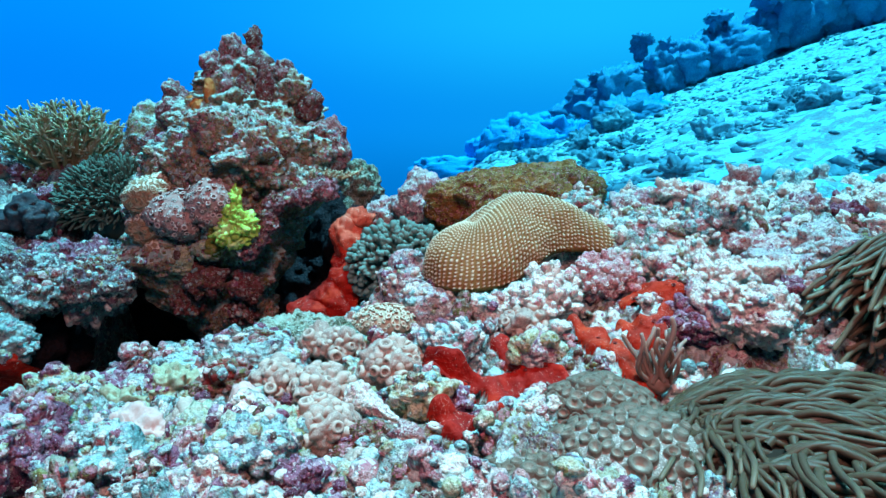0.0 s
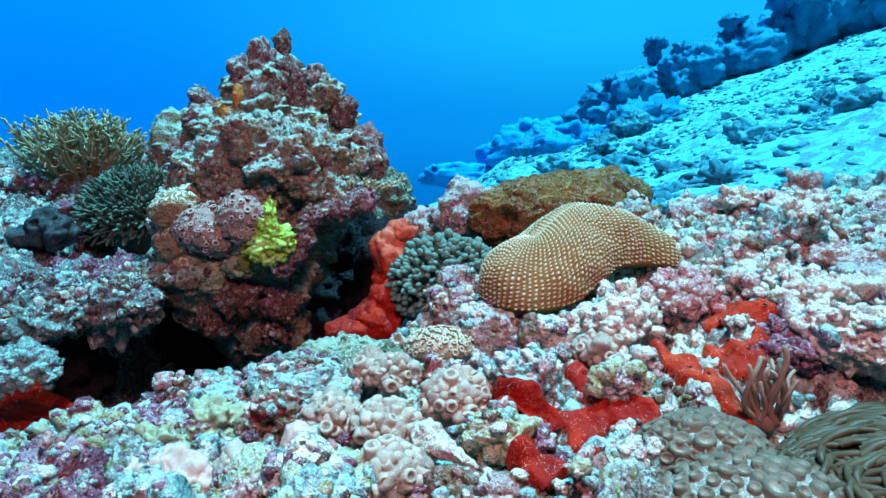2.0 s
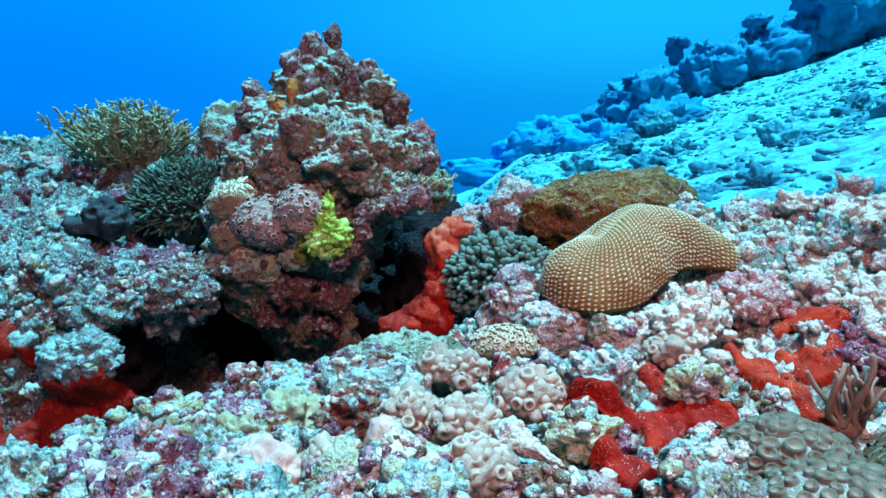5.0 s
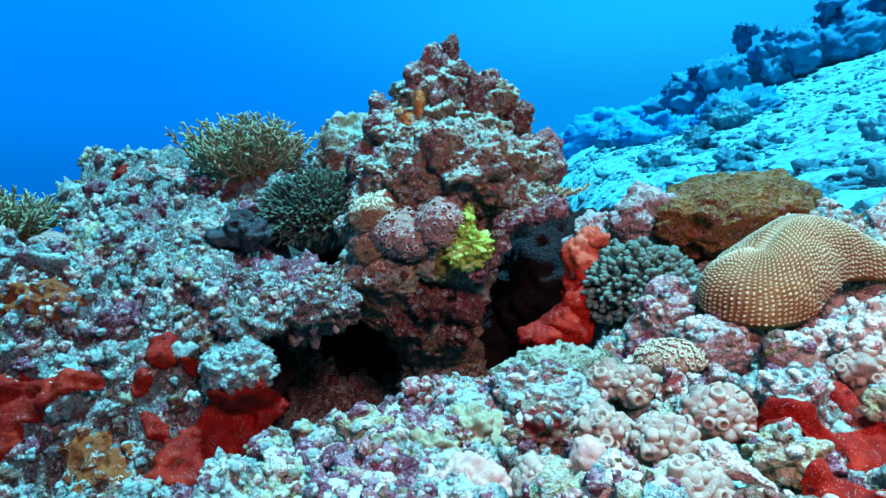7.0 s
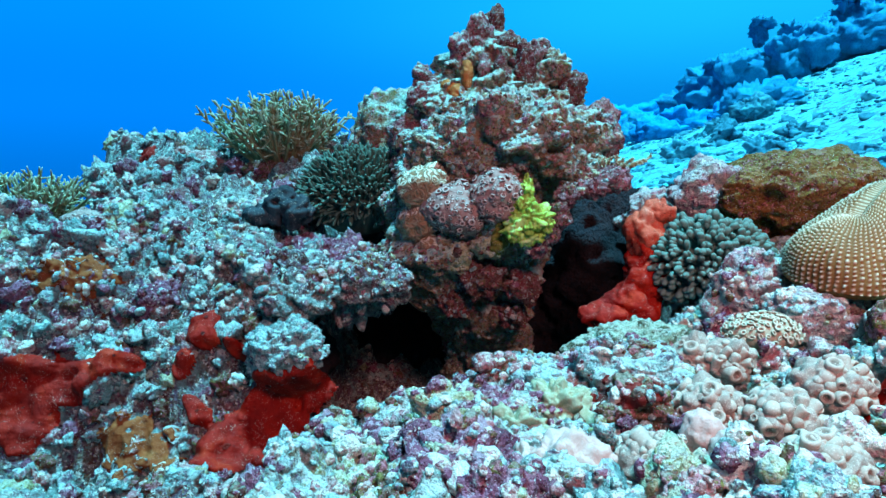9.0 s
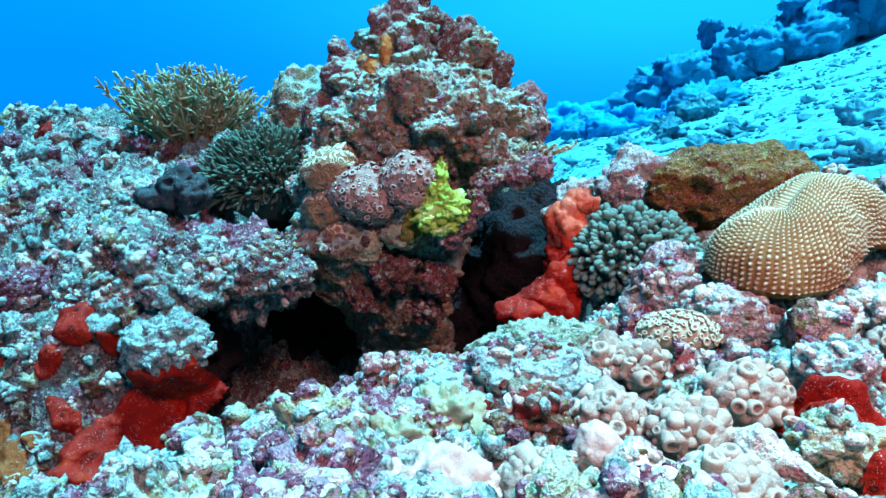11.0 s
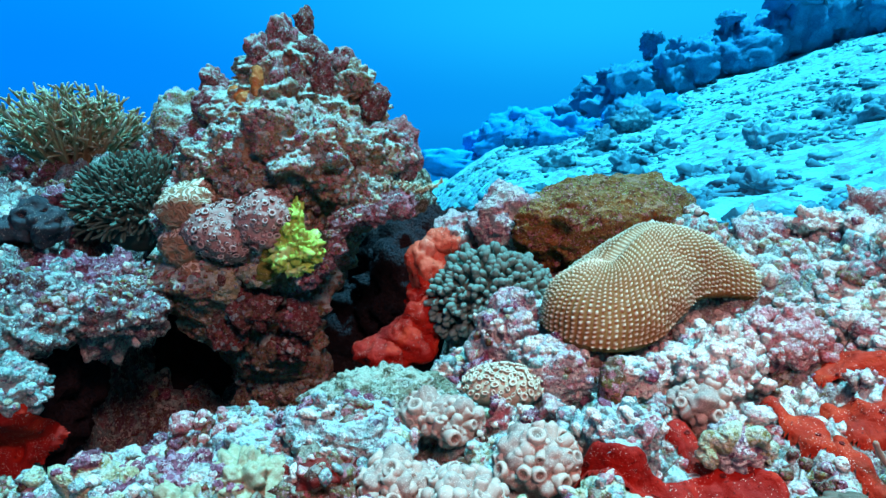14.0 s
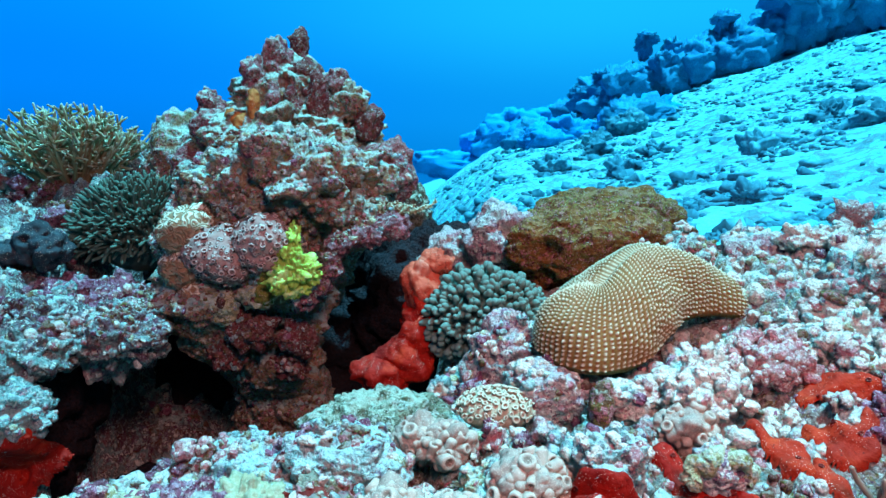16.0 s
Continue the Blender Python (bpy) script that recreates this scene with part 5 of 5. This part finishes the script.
lump("reef_rock", "yellow-green crusted rock at the reef edge", "rock", M_ygreen, (-0.445, 0.740, 0.165), (0.055, 0.04, 0.03), 100, 60, 0.3, 0.02, 0.014, 0.01, 155)
lump("reef_rock", "yellow-green crusted rock at the reef edge", "rock", M_ygreen, (-0.50, 0.640, 0.155), (0.06, 0.05, 0.03), 100, 60, 0.3, 0.02, 0.014, 0.012, 156)


def bed_mix(x, y):
    left, right = float(smooth(-x, 0.3, 0.55)), float(smooth(x, 0.0, 0.3))
    w = np.array((0.36 - 0.28 * right, 0.14 + 0.20 * right, 0.20 + 0.90 * right, 0.24 + 0.10 * right, 0.09 + 0.30 * left, 0.14))
    return w / w.sum()


# ---- mid-size crusted lumps of the bed ----
lr = np.random.RandomState(3)
for k in range(46):
    x, y = lr.uniform(-0.5, 0.42), lr.uniform(0.45, 0.9)
    if any((x - a) ** 2 + (y - b) ** 2 < (c + 0.015) ** 2 for a, b, c in CLEAR) or y > 0.86 + min(x, 0) * 0.47:
        continue
    m = (M_purple, M_pink, M_cream, M_teal, M_ygreen, M_brownr)[lr.choice(6, p=bed_mix(x, y))]
    r = lr.uniform(0.016, 0.032)
    lump("reef_rock", "knobbly crusted lump of the reef bed", "rock", m, on_bed(x, y, -0.3 * r), (r, r * lr.uniform(0.7, 1.0), r * lr.uniform(0.7, 1.0)), 44, 28, 0.35, 0.012, 0.010, 0.008, 500 + k)

# ---- broken coral chunks between the mushroom coral and the sand ----
for k in range(34):
    x, y = lr.uniform(0.30, 0.85), lr.uniform(0.74, 1.25)
    if any((x - a) ** 2 + (y - b) ** 2 < (c + 0.01) ** 2 for a, b, c in CLEAR) or y > 1.14 + 0.5 * max(x - 0.35, 0):
        continue
    m = (M_cream, M_cream, M_pink, M_cream, M_pinkrock, M_purple, M_maroon)[lr.randint(7)]
    r = lr.uniform(0.018, 0.040)
    lump("coral_chunk", "broken chunk of pale coral on the rubble slope", "rock", m, on_bed(x, y, -0.35 * r), (r * lr.uniform(0.9, 1.5), r * lr.uniform(0.7, 1.0), r * lr.uniform(0.5, 0.8)), 48, 30, 0.45, 0.014, 0.012, 0.008, 560 + k, 0.85)

# ---- backing rocks added deep in the clefts, the shade there painted as near-black ----
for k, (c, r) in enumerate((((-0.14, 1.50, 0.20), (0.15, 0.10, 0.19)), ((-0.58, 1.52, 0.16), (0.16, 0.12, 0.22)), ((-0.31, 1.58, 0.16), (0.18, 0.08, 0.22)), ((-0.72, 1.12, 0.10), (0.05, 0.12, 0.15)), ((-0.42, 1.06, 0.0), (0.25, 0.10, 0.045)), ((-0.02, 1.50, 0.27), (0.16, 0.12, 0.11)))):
    lump("cleft_rock", "near-black backing rock with a cleft's shade in its colour", "rock", M_cleftshade, c, r, 90, 60, 0.3, 0.05, 0.03, 0.02, 180 + k)
lump("reef_rock", "dark greenish rock behind the pinnacle", "rock", M_mottle, (-0.195, 1.60, 0.400), (0.045, 0.05, 0.075), 90, 60, 0.25, 0.04, 0.02, 0.01, 186)
lump("reef_rock", "pink and brown rubble heap behind the cleft", "rock", M_pinkrock, (-0.10, 1.28, 0.345), (0.06, 0.05, 0.045), 90, 60, 0.25, 0.03, 0.02, 0.01, 187)

# ---- on the ledge ----
sponge([(-0.735, 1.15, 0.375, 0.030, 0.03, 0.028), (-0.705, 1.145, 0.365, 0.028, 0.03, 0.026), (-0.77, 1.16, 0.360, 0.03, 0.03, 0.02)], "black-blue lobed sponge on the ledge", M_darksponge)
lump("coral_lump", "smooth pinkish-brown rounded coral lump", "coral", M_mauve, (-1.045, 1.09, 0.352), (0.038, 0.03, 0.020), 60, 40, 0.12, 0.02, 0.003, 0, 160)
lump("reef_rock", "pale crusted rock shelf low at the ledge's edge", "rock", M_ledge, (-1.37, 1.38, 0.22), (0.15, 0.12, 0.10), 90, 56, 0.3, 0.03, 0.02, 0.014, 162)
lump("pleated_coral", "grey pleated coral crust on the ledge", "coral", M_teal, (-0.66, 0.945, 0.190), (0.055, 0.045, 0.042), 100, 60, 0.2, 0.015, 0.012, 0, 161)
for k, (c, r, m) in enumerate((((-0.565, 1.075, 0.262), (0.055, 0.06, 0.045), M_ledge), ((-0.60, 1.10, 0.24), (0.05, 0.06, 0.05), M_pinkrock), ((-0.63, 1.06, 0.255), (0.05, 0.05, 0.035), M_ledge), ((-0.68, 1.15, 0.290), (0.06, 0.05, 0.035), M_purple), ((-0.68, 1.07, 0.275), (0.06, 0.05, 0.035), M_ledge), ((-0.655, 1.01, 0.25), (0.05, 0.05, 0.035), M_ledge), ((-0.62, 1.18, 0.275), (0.05, 0.05, 0.04), M_purple))):
    lump("ledge_rock", "overhanging lip rock of the pitted ledge", "rock", m, c, r, 110, 70, 0.28, 0.03, 0.018, 0.014, 170 + k)

# ---- small pieces strewn over the bed, the ledge and the sand ----
PIECES = []
for k, m in enumerate((M_purple, M_pink, M_cream, M_teal, M_ygreen, M_brownr)):
    row = []
    for j in range(4):
        r = [(0.020, 0.017, 0.014), (0.024, 0.014, 0.012), (0.016, 0.015, 0.016), (0.024, 0.011, 0.011)][j]
        me = rock_mesh("rubble", (0, 0, 0), r, 20, 13, 0.55, (0.011, 0.016, 0.009, 0.012)[j], 0.009, 0.002, 0.006, 0.014, seed=200 + 10 * k + j, power=(1, 0.75, 1, 0.9)[j], crags=1.2)
        me.materials.append(m)
        row.append(me)
    PIECES.append(row)


SHAPES = [[arrays(me) for me in row] for row in PIECES]
RUB_LABEL = ["purple nodule of coralline crust", "pink coralline rubble piece on the reef bed", "bleached cream coral fragment on the reef bed", "rubble piece with pale teal turf", "yellow-green crusted rubble piece", "brown crusted rubble piece"]


def strew(rng, count, area, height, weights, size, single, name, label, sink=0.35):
    """Pieces over an area; the first ones single things, the rest joined."""
    x0, x1, y0, y1 = area
    xs, ys = rng.uniform(x0, x1, count), rng.uniform(y0, y1, count)
    zs = height(xs, ys)
    joined = [[] for _ in PIECES]
    made = 0
    for i in range(count):
        k = rng.choice(len(PIECES), p=weights(xs[i], ys[i]))
        j = rng.randint(4)
        if any((xs[i] - a) ** 2 + (ys[i] - b) ** 2 < (0.85 * c) ** 2 for a, b, c in CLEAR):
            continue
        s = rng.uniform(*size) * (1 + 0.8 * (rng.rand() < 0.12))
        m = Matrix.Translation((xs[i], ys[i], zs[i] + 0.014 * s * (1 - 2 * sink))) @ Euler((rng.uniform(-0.6, 0.6), rng.uniform(-0.6, 0.6), rng.uniform(0, 6.28))).to_matrix().to_4x4() @ Matrix.Diagonal((s, s, s, 1))
        if made < single:
            made += 1
            tagged(put("coral_rubble", PIECES[k][j], None, None, "", m), RUB_LABEL[k], "coral rubble", "coral rubble on the reef bed")
        else:
            v, f = SHAPES[k][j]
            a = np.array(m)
            joined[k].append((v @ a[:3, :3].T + a[:3, 3], f))
    for k, pieces in enumerate(joined):
        if pieces:
            v, f = join(pieces)
            me = mesh_of(name, v, f)
            tagged(put(name, me, PIECES[k][0].materials[0]), label, "coral rubble", "", "stuff")


def ledge_mix(x, y):
    return np.array((0.16, 0.16, 0.16, 0.36, 0.06, 0.10))


rng = np.random.RandomState(11)
strew(rng, 900, (-0.62, 0.55, 0.43, 0.98), bed_height, bed_mix, (0.4, 0.95), 240, "rubble_bed", "small crusted coral rubble covering the reef bed")
strew(rng, 700, (0.10, 1.15, 0.85, 1.85), bed_height, bed_mix, (0.5, 1.3), 0, "rubble_bed", "pink and cream coral rubble at the sand's edge")
strew(rng, 450, (-1.3, -0.58, 0.88, 1.25), ledge_height, ledge_mix, (0.3, 0.75), 40, "rubble_ledge", "crusted knobs and turf on the ledge")
strew(rng, 230, (-1.15, -0.6, 0.80, 1.0), ledge_height, ledge_mix, (0.35, 0.85), 0, "rubble_ledge", "crusted knobs and turf on the ledge", 0.5)
strew(rng, 70, (-0.63, -0.50, 0.90, 1.25), ledge_height, lambda x, y: np.array((0.5, 0.1, 0, 0, 0, 0.4)), (0.8, 1.8), 0, "rubble_ledge", "dark crusted knobs on the cleft's wall", 0.5)
strew(rng, 220, (-1.4, -0.6, 1.2, 1.8), ledge_height, ledge_mix, (0.4, 1.0), 0, "rubble_ledge", "crusted knobs and turf on the ledge")

# ---- rubble and rocks on the sand, and the far reef ----
def sand_rubble():
    rng = np.random.RandomState(21)
    shapes = [rock_mesh("s", (0, 0, 0), r, 8, 5, 0.9, 0.03, 0.025, 0, seed=300 + i) for i, r in enumerate(((0.04, 0.025, 0.014), (0.055, 0.016, 0.012), (0.03, 0.03, 0.018)))]
    data = [arrays(me) for me in shapes]
    pieces = []
    n = 22000
    y = 1.45 + 7.2 * rng.rand(n) ** 1.5
    x = -0.2 + (0.3 + 0.95 * y) * rng.rand(n)
    p = np.stack([x, y, 0 * x], -1)
    dense = smooth(fbm(p * np.array((0.7, 1.6, 1)) / 0.45 + 3, 3), 0.02, 0.22)
    z = sand_height(x, y)
    for i in range(n):
        if rng.rand() > 0.03 + 0.92 * dense[i]:
            continue
        s = rng.uniform(0.10, 0.42) * (1 + 1.5 * (rng.rand() < 0.08)) * (1 + 0.10 * y[i])
        a = np.array(Euler((rng.uniform(-0.4, 0.4), rng.uniform(-0.4, 0.4), rng.uniform(0, 6.28))).to_matrix()) * s
        v, f = data[i % 3]
        pieces.append((v @ a.T + np.array((x[i], y[i], z[i])), f))
    for me in shapes:
        bpy.data.meshes.remove(me)
    v, f = join(pieces)
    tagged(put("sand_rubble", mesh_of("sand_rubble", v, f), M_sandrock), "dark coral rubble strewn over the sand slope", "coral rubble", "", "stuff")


# rubble and boulder colour carries the blue haze of the water
n = Nodes("hazed_sand_rock", 0.9, 0.15)
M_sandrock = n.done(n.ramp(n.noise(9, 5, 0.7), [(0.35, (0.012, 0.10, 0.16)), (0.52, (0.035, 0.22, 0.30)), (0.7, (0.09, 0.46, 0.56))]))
sand_rubble()
for k, (x, y, r) in enumerate(((1.02, 2.53, 0.060), (1.40, 2.45, 0.075), (1.29, 5.05, 0.13), (1.02, 4.85, 0.08), (0.72, 3.2, 0.06), (0.95, 3.4, 0.06), (1.75, 5.6, 0.09), (1.6, 3.1, 0.07), (0.62, 1.75, 0.04), (0.9, 4.3, 0.09), (0.55, 3.9, 0.08))):
    c = on_sand(x, y)
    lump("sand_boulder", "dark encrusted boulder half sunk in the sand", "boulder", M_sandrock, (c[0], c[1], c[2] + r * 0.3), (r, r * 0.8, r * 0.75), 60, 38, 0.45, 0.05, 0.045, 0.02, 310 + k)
RIDGE = [(1.95, 1.60), (2.3, 1.72), (2.7, 1.86), (3.3, 2.04), (3.7, 2.18), (4.2, 2.52), (5.0, 2.95), (6.0, 3.45), (7.5, 4.2)]  # skyline: x, height


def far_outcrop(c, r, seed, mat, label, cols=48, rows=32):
    me = rock_mesh("far_outcrop", c, r, cols, rows, 0.42, 0.09, 0.055, 0.045, 0.03, 0.16, seed=seed, power=0.8, crags=1.3)
    return tagged(put("far_outcrop", me, mat), label, "reef outcrop", "far outcrops")


fr = np.random.RandomState(77)
FAR_LABEL, HAZE_LABEL = "dim blue distant reef outcrop on the slope", "faint blue mound of far reef in the water"
for k in range(34):
    x = 2.05 + 5.2 * (k / 33) ** 1.15
    y = 8.7 + fr.uniform(-0.25, 0.3)
    base = on_sand(x, y)[2]
    topz = np.interp(x, [q[0] for q in RIDGE], [q[1] for q in RIDGE]) + fr.uniform(-0.12, 0.05)
    half = max((topz - base) / 2, 0.12)
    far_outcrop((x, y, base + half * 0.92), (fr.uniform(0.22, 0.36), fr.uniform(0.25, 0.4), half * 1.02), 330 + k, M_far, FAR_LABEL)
for k, (x, z, a, c) in enumerate(((2.49, 1.98, 0.08, 0.15), (2.52, 2.06, 0.12, 0.05), (2.86, 1.95, 0.12, 0.10), (3.45, 2.22, 0.09, 0.16), (3.46, 2.34, 0.15, 0.06), (2.08, 1.58, 0.22, 0.06), (4.3, 2.62, 0.3, 0.14))):
    far_outcrop((x, 8.6, z), (a, a, c), 380 + k, M_far, "dim blue distant coral head on the outcrop", 30, 20)
for k in range(26):
    u = fr.uniform(0, 1)
    y = 5.6 + 4.5 * u
    x = 0.16 * y - 0.45 + fr.uniform(0.0, 1.35)
    r = fr.uniform(0.10, 0.22)
    c = on_sand(x, y)
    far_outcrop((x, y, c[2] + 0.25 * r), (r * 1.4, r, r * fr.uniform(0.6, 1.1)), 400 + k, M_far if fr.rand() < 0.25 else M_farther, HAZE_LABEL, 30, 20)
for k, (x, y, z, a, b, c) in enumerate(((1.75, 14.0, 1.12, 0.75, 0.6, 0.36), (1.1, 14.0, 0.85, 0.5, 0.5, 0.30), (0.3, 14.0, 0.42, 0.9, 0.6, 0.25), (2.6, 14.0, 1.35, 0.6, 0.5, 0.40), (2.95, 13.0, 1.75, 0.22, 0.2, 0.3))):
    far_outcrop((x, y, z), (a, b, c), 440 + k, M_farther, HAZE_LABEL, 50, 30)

from mathutils.bvhtree import BVHTree

# ---- nodules and crust buds that cover every rock of the bed and the ledge ----
def nodules(seed, count, area, sizes, mix, name, label, slant=(0.0, -0.45, 1.0)):
    """Small buds set on whatever rock lies under each spot, in drifts of one colour."""
    rng = np.random.RandomState(seed)
    seeds = [rock_mesh("bud", (0, 0, 0), r, 8, 6, 0.5, 0.006, 0.003, 0.0008, seed=400 + i, crags=0.6) for i, r in enumerate(((0.006, 0.006, 0.006), (0.007, 0.005, 0.005), (0.005, 0.005, 0.007), (0.008, 0.007, 0.004)))]
    data = [arrays(me) for me in seeds]
    ray = Vector(slant).normalized()
    x, y = rng.uniform(area[0], area[1], count), rng.uniform(area[2], area[3], count)
    p = np.stack([x, y, 0 * x], -1)
    field = np.stack([fbm(p / 0.05 + 13.0 * k, 2) + 0.9 * mix[k] for k in range(6)], -1)
    pick = field.argmax(1)
    groups = [[] for _ in range(6)]
    for i in range(count):
        start = Vector((x[i], y[i], 0.25)) + ray * 1.0
        at, normal, _, _ = TREE.ray_cast(start, -ray)
        if at is None or any((at.x - a) ** 2 + (at.y - b) ** 2 < (0.8 * c) ** 2 for a, b, c in SOFT):
            continue
        k = pick[i] if rng.rand() < 0.75 else rng.randint(6)
        s = rng.uniform(*sizes) * (1.0 + 0.7 * (rng.rand() < 0.1))
        m = np.array(toward(normal, rng.uniform(0, 6.28)).to_3x3()) * s
        v, f = data[rng.randint(4)]
        groups[k].append((v @ m.T + np.array(at), f))
    for me in seeds:
        bpy.data.meshes.remove(me)
    for k, pieces in enumerate(groups):
        if pieces:
            v, f = join(pieces)
            tagged(put(name, mesh_of(name, v, f), PIECES[k][0].materials[0]), label, "coral crust", "", "stuff")


def host_tree():
    """All rock faces that buds may grow on."""
    hosts = {"ground_reef", "ground_ledge", "coral_rubble", "rubble_bed", "rubble_ledge", "reef_rock", "ledge_rock", "rock", "brow", "shoulder", "crown_lobe", "maroon_crust", "yellow_patch", "arm", "pleated_coral"}
    pieces = []
    for ob in bpy.data.objects:
        if ob.type == "MESH" and ob.name.split(".")[0] in hosts:
            v, f = arrays(ob.data)
            a = np.array(ob.matrix_basis)
            v = v @ a[:3, :3].T + a[:3, 3]
            c = v[f[:, 0]]
            near = (c[:, 0] > -1.35) & (c[:, 0] < 0.85) & (c[:, 1] > 0.38) & (c[:, 1] < 1.70) & (c[:, 2] > 0.0)
            pieces.append((v, f[near]))
    v, f = join(pieces)
    return BVHTree.FromPolygons(v.tolist(), f.tolist())


TREE = host_tree()


def drape(name, mat, blobs, face, seed, holes=(), thick=0.0055, step=0.0022, knob=0.0, parent=None, label="", ragged=0.20, cling=False):
    """A living sheet that follows the rock under it, thick in the middle and thin at an uneven rim."""
    out = np.array(face, float)
    out /= np.linalg.norm(out)
    u = np.cross((0, 0, 1.0) if abs(out[2]) < 0.9 else (0, 1.0, 0), out)
    u /= np.linalg.norm(u)
    w = np.cross(out, u)
    b = np.array(blobs, float)
    c = b[:, :3].mean(0)
    bu, bw = (b[:, :3] - c) @ u, (b[:, :3] - c) @ w
    pad = b[:, 3].max() * 1.5
    us, ws = np.arange(bu.min() - pad, bu.max() + pad, step), np.arange(bw.min() - pad, bw.max() + pad, step)
    U, W = np.meshgrid(us, ws)
    f = sum(np.exp(-((U - x) ** 2 + (W - y) ** 2) / r ** 2 * 1.15) for x, y, r in zip(bu, bw, b[:, 3])) - 0.42
    p = (c + U[..., None] * u + W[..., None] * w)
    f = np.minimum(f, 0.5) + ragged * fbm(p.reshape(-1, 3) / 0.022 + seed, 3).reshape(U.shape)
    for x, y, z, r in holes:
        hv = np.array((x, y, z)) - c
        f = f - 1.6 * np.exp(-((U - hv @ u) ** 2 + (W - hv @ w) ** 2) / r ** 2)
    h = np.full(U.shape, np.nan)
    back = Vector(-out)
    for i, j in zip(*np.nonzero(f > -0.12)):
        at, _, _, _ = TREE.ray_cast(Vector(p[i, j] + out * 0.12), back, 0.3)
        if at is not None:
            h[i, j] = (np.array(at) - p[i, j]) @ out
    seen = ~np.isnan(h)
    if not seen.any():
        return None
    mid = np.median(h[seen])
    if cling:
        f = np.where(seen & (np.abs(np.nan_to_num(h, nan=9.0) - mid) < 0.045), f, -1.0)
    h = np.clip(np.where(seen, h, mid - 0.03), mid - 0.045, mid + 0.045)
    for _ in range(0 if cling else 2):  # lie over the bumps
        g = np.pad(h, 1, mode="edge")
        h = np.maximum.reduce([h, g[:-2, 1:-1], g[2:, 1:-1], g[1:-1, :-2], g[1:-1, 2:]])
    for _ in range(1 if cling else 6):
        g = np.pad(h, 1, mode="edge")
        h = (g[:-2, 1:-1] + g[2:, 1:-1] + g[1:-1, :-2] + g[1:-1, 2:] + 2 * h) / 6
    q = p.reshape(-1, 3)
    h = h + thick * smooth(f, 0.0, 0.30) - 0.004 * (1 - smooth(f, 0.0, 0.10)) + (0.0016 * fbm(q / 0.012, 2) + knob * (knobs(q, 0.010) - 0.3)).reshape(U.shape)
    v = (p + h[..., None] * out).reshape(-1, 3)
    faces = grid_faces(len(ws), len(us))
    faces = faces[(f.ravel()[faces] > -0.04).all(1)]
    used, faces = np.unique(faces, return_inverse=True)
    me = mesh_of(name, v[used], faces.reshape(-1, 4))
    ob = put(name, me, mat, parent, label if parent is not None else "")
    SOFT.extend((x, y, 1.1 * r) for x, y, z, r in blobs if parent is None)
    return ob


PORE = cup_mesh("pore", 0.0030, 0.0014, 1.1, 0.55, 10)
for k, (text, mat, face, blobs, holes) in enumerate(SHEETS):
    rust = mat in (M_rust, M_reddark)
    sheet_ob = tagged(drape("encrusting_sponge", mat, blobs, face, 3.3 * k, holes, 0.002 if rust else 0.0055, ragged=0.85 if rust else 0.24, cling=rust), text, "sponge")
    if not rust:
        for x, y, z, r in blobs[::2]:
            spot = Vector((x, y, z)) + Vector((0.35 * r * math.sin(9 * x + k), 0, 0.2 * r))
            ok, at, normal, _ = sheet_ob.closest_point_on_mesh(spot)
            if ok:
                put("pore", PORE, M_reddark, sheet_ob, "dark pore", Matrix.Translation(at) @ toward(normal) @ Matrix.Diagonal((r / 0.02, r / 0.025, 1, 1)))
drape("olive_crust", M_olive, [(-0.350, 1.06, 0.345, 0.022), (-0.365, 1.06, 0.325, 0.022), (-0.345, 1.06, 0.318, 0.014)], (0.0, -0.95, 0.3), 62, (), 0.003, 0.0016, 0.008, pin, "dull olive crust below the alga", 0.42, True)
nodules(31, 4200, (-0.62, 0.35, 0.42, 0.98), (0.35, 1.0), (0.55, 0.65, 0.85, 0.8, 0.35, 0.5), "bud_crust", "tiny purple, pink and cream buds crusting the reef bed")
nodules(34, 2000, (0.10, 0.80, 0.72, 1.35), (0.5, 1.3), (0.1, 0.9, 1.8, 0.5, 0.1, 0.2), "bud_crust", "tiny cream and pink buds on the rubble")
nodules(32, 1100, (-1.25, -0.55, 0.80, 1.35), (0.5, 1.2), (0.6, 0.6, 0.6, 0.9, 0.4, 0.6), "bud_crust", "tiny pale and maroon buds crusting the ledge")
nodules(33, 3000, (-0.60, -0.15, 0.75, 1.60), (0.25, 0.65), (0.3, 0.4, 0.4, 0.9, 0.5, 1.0), "bud_crust", "tiny maroon and pale buds on the pinnacle", (0.0, -1.0, 0.7))
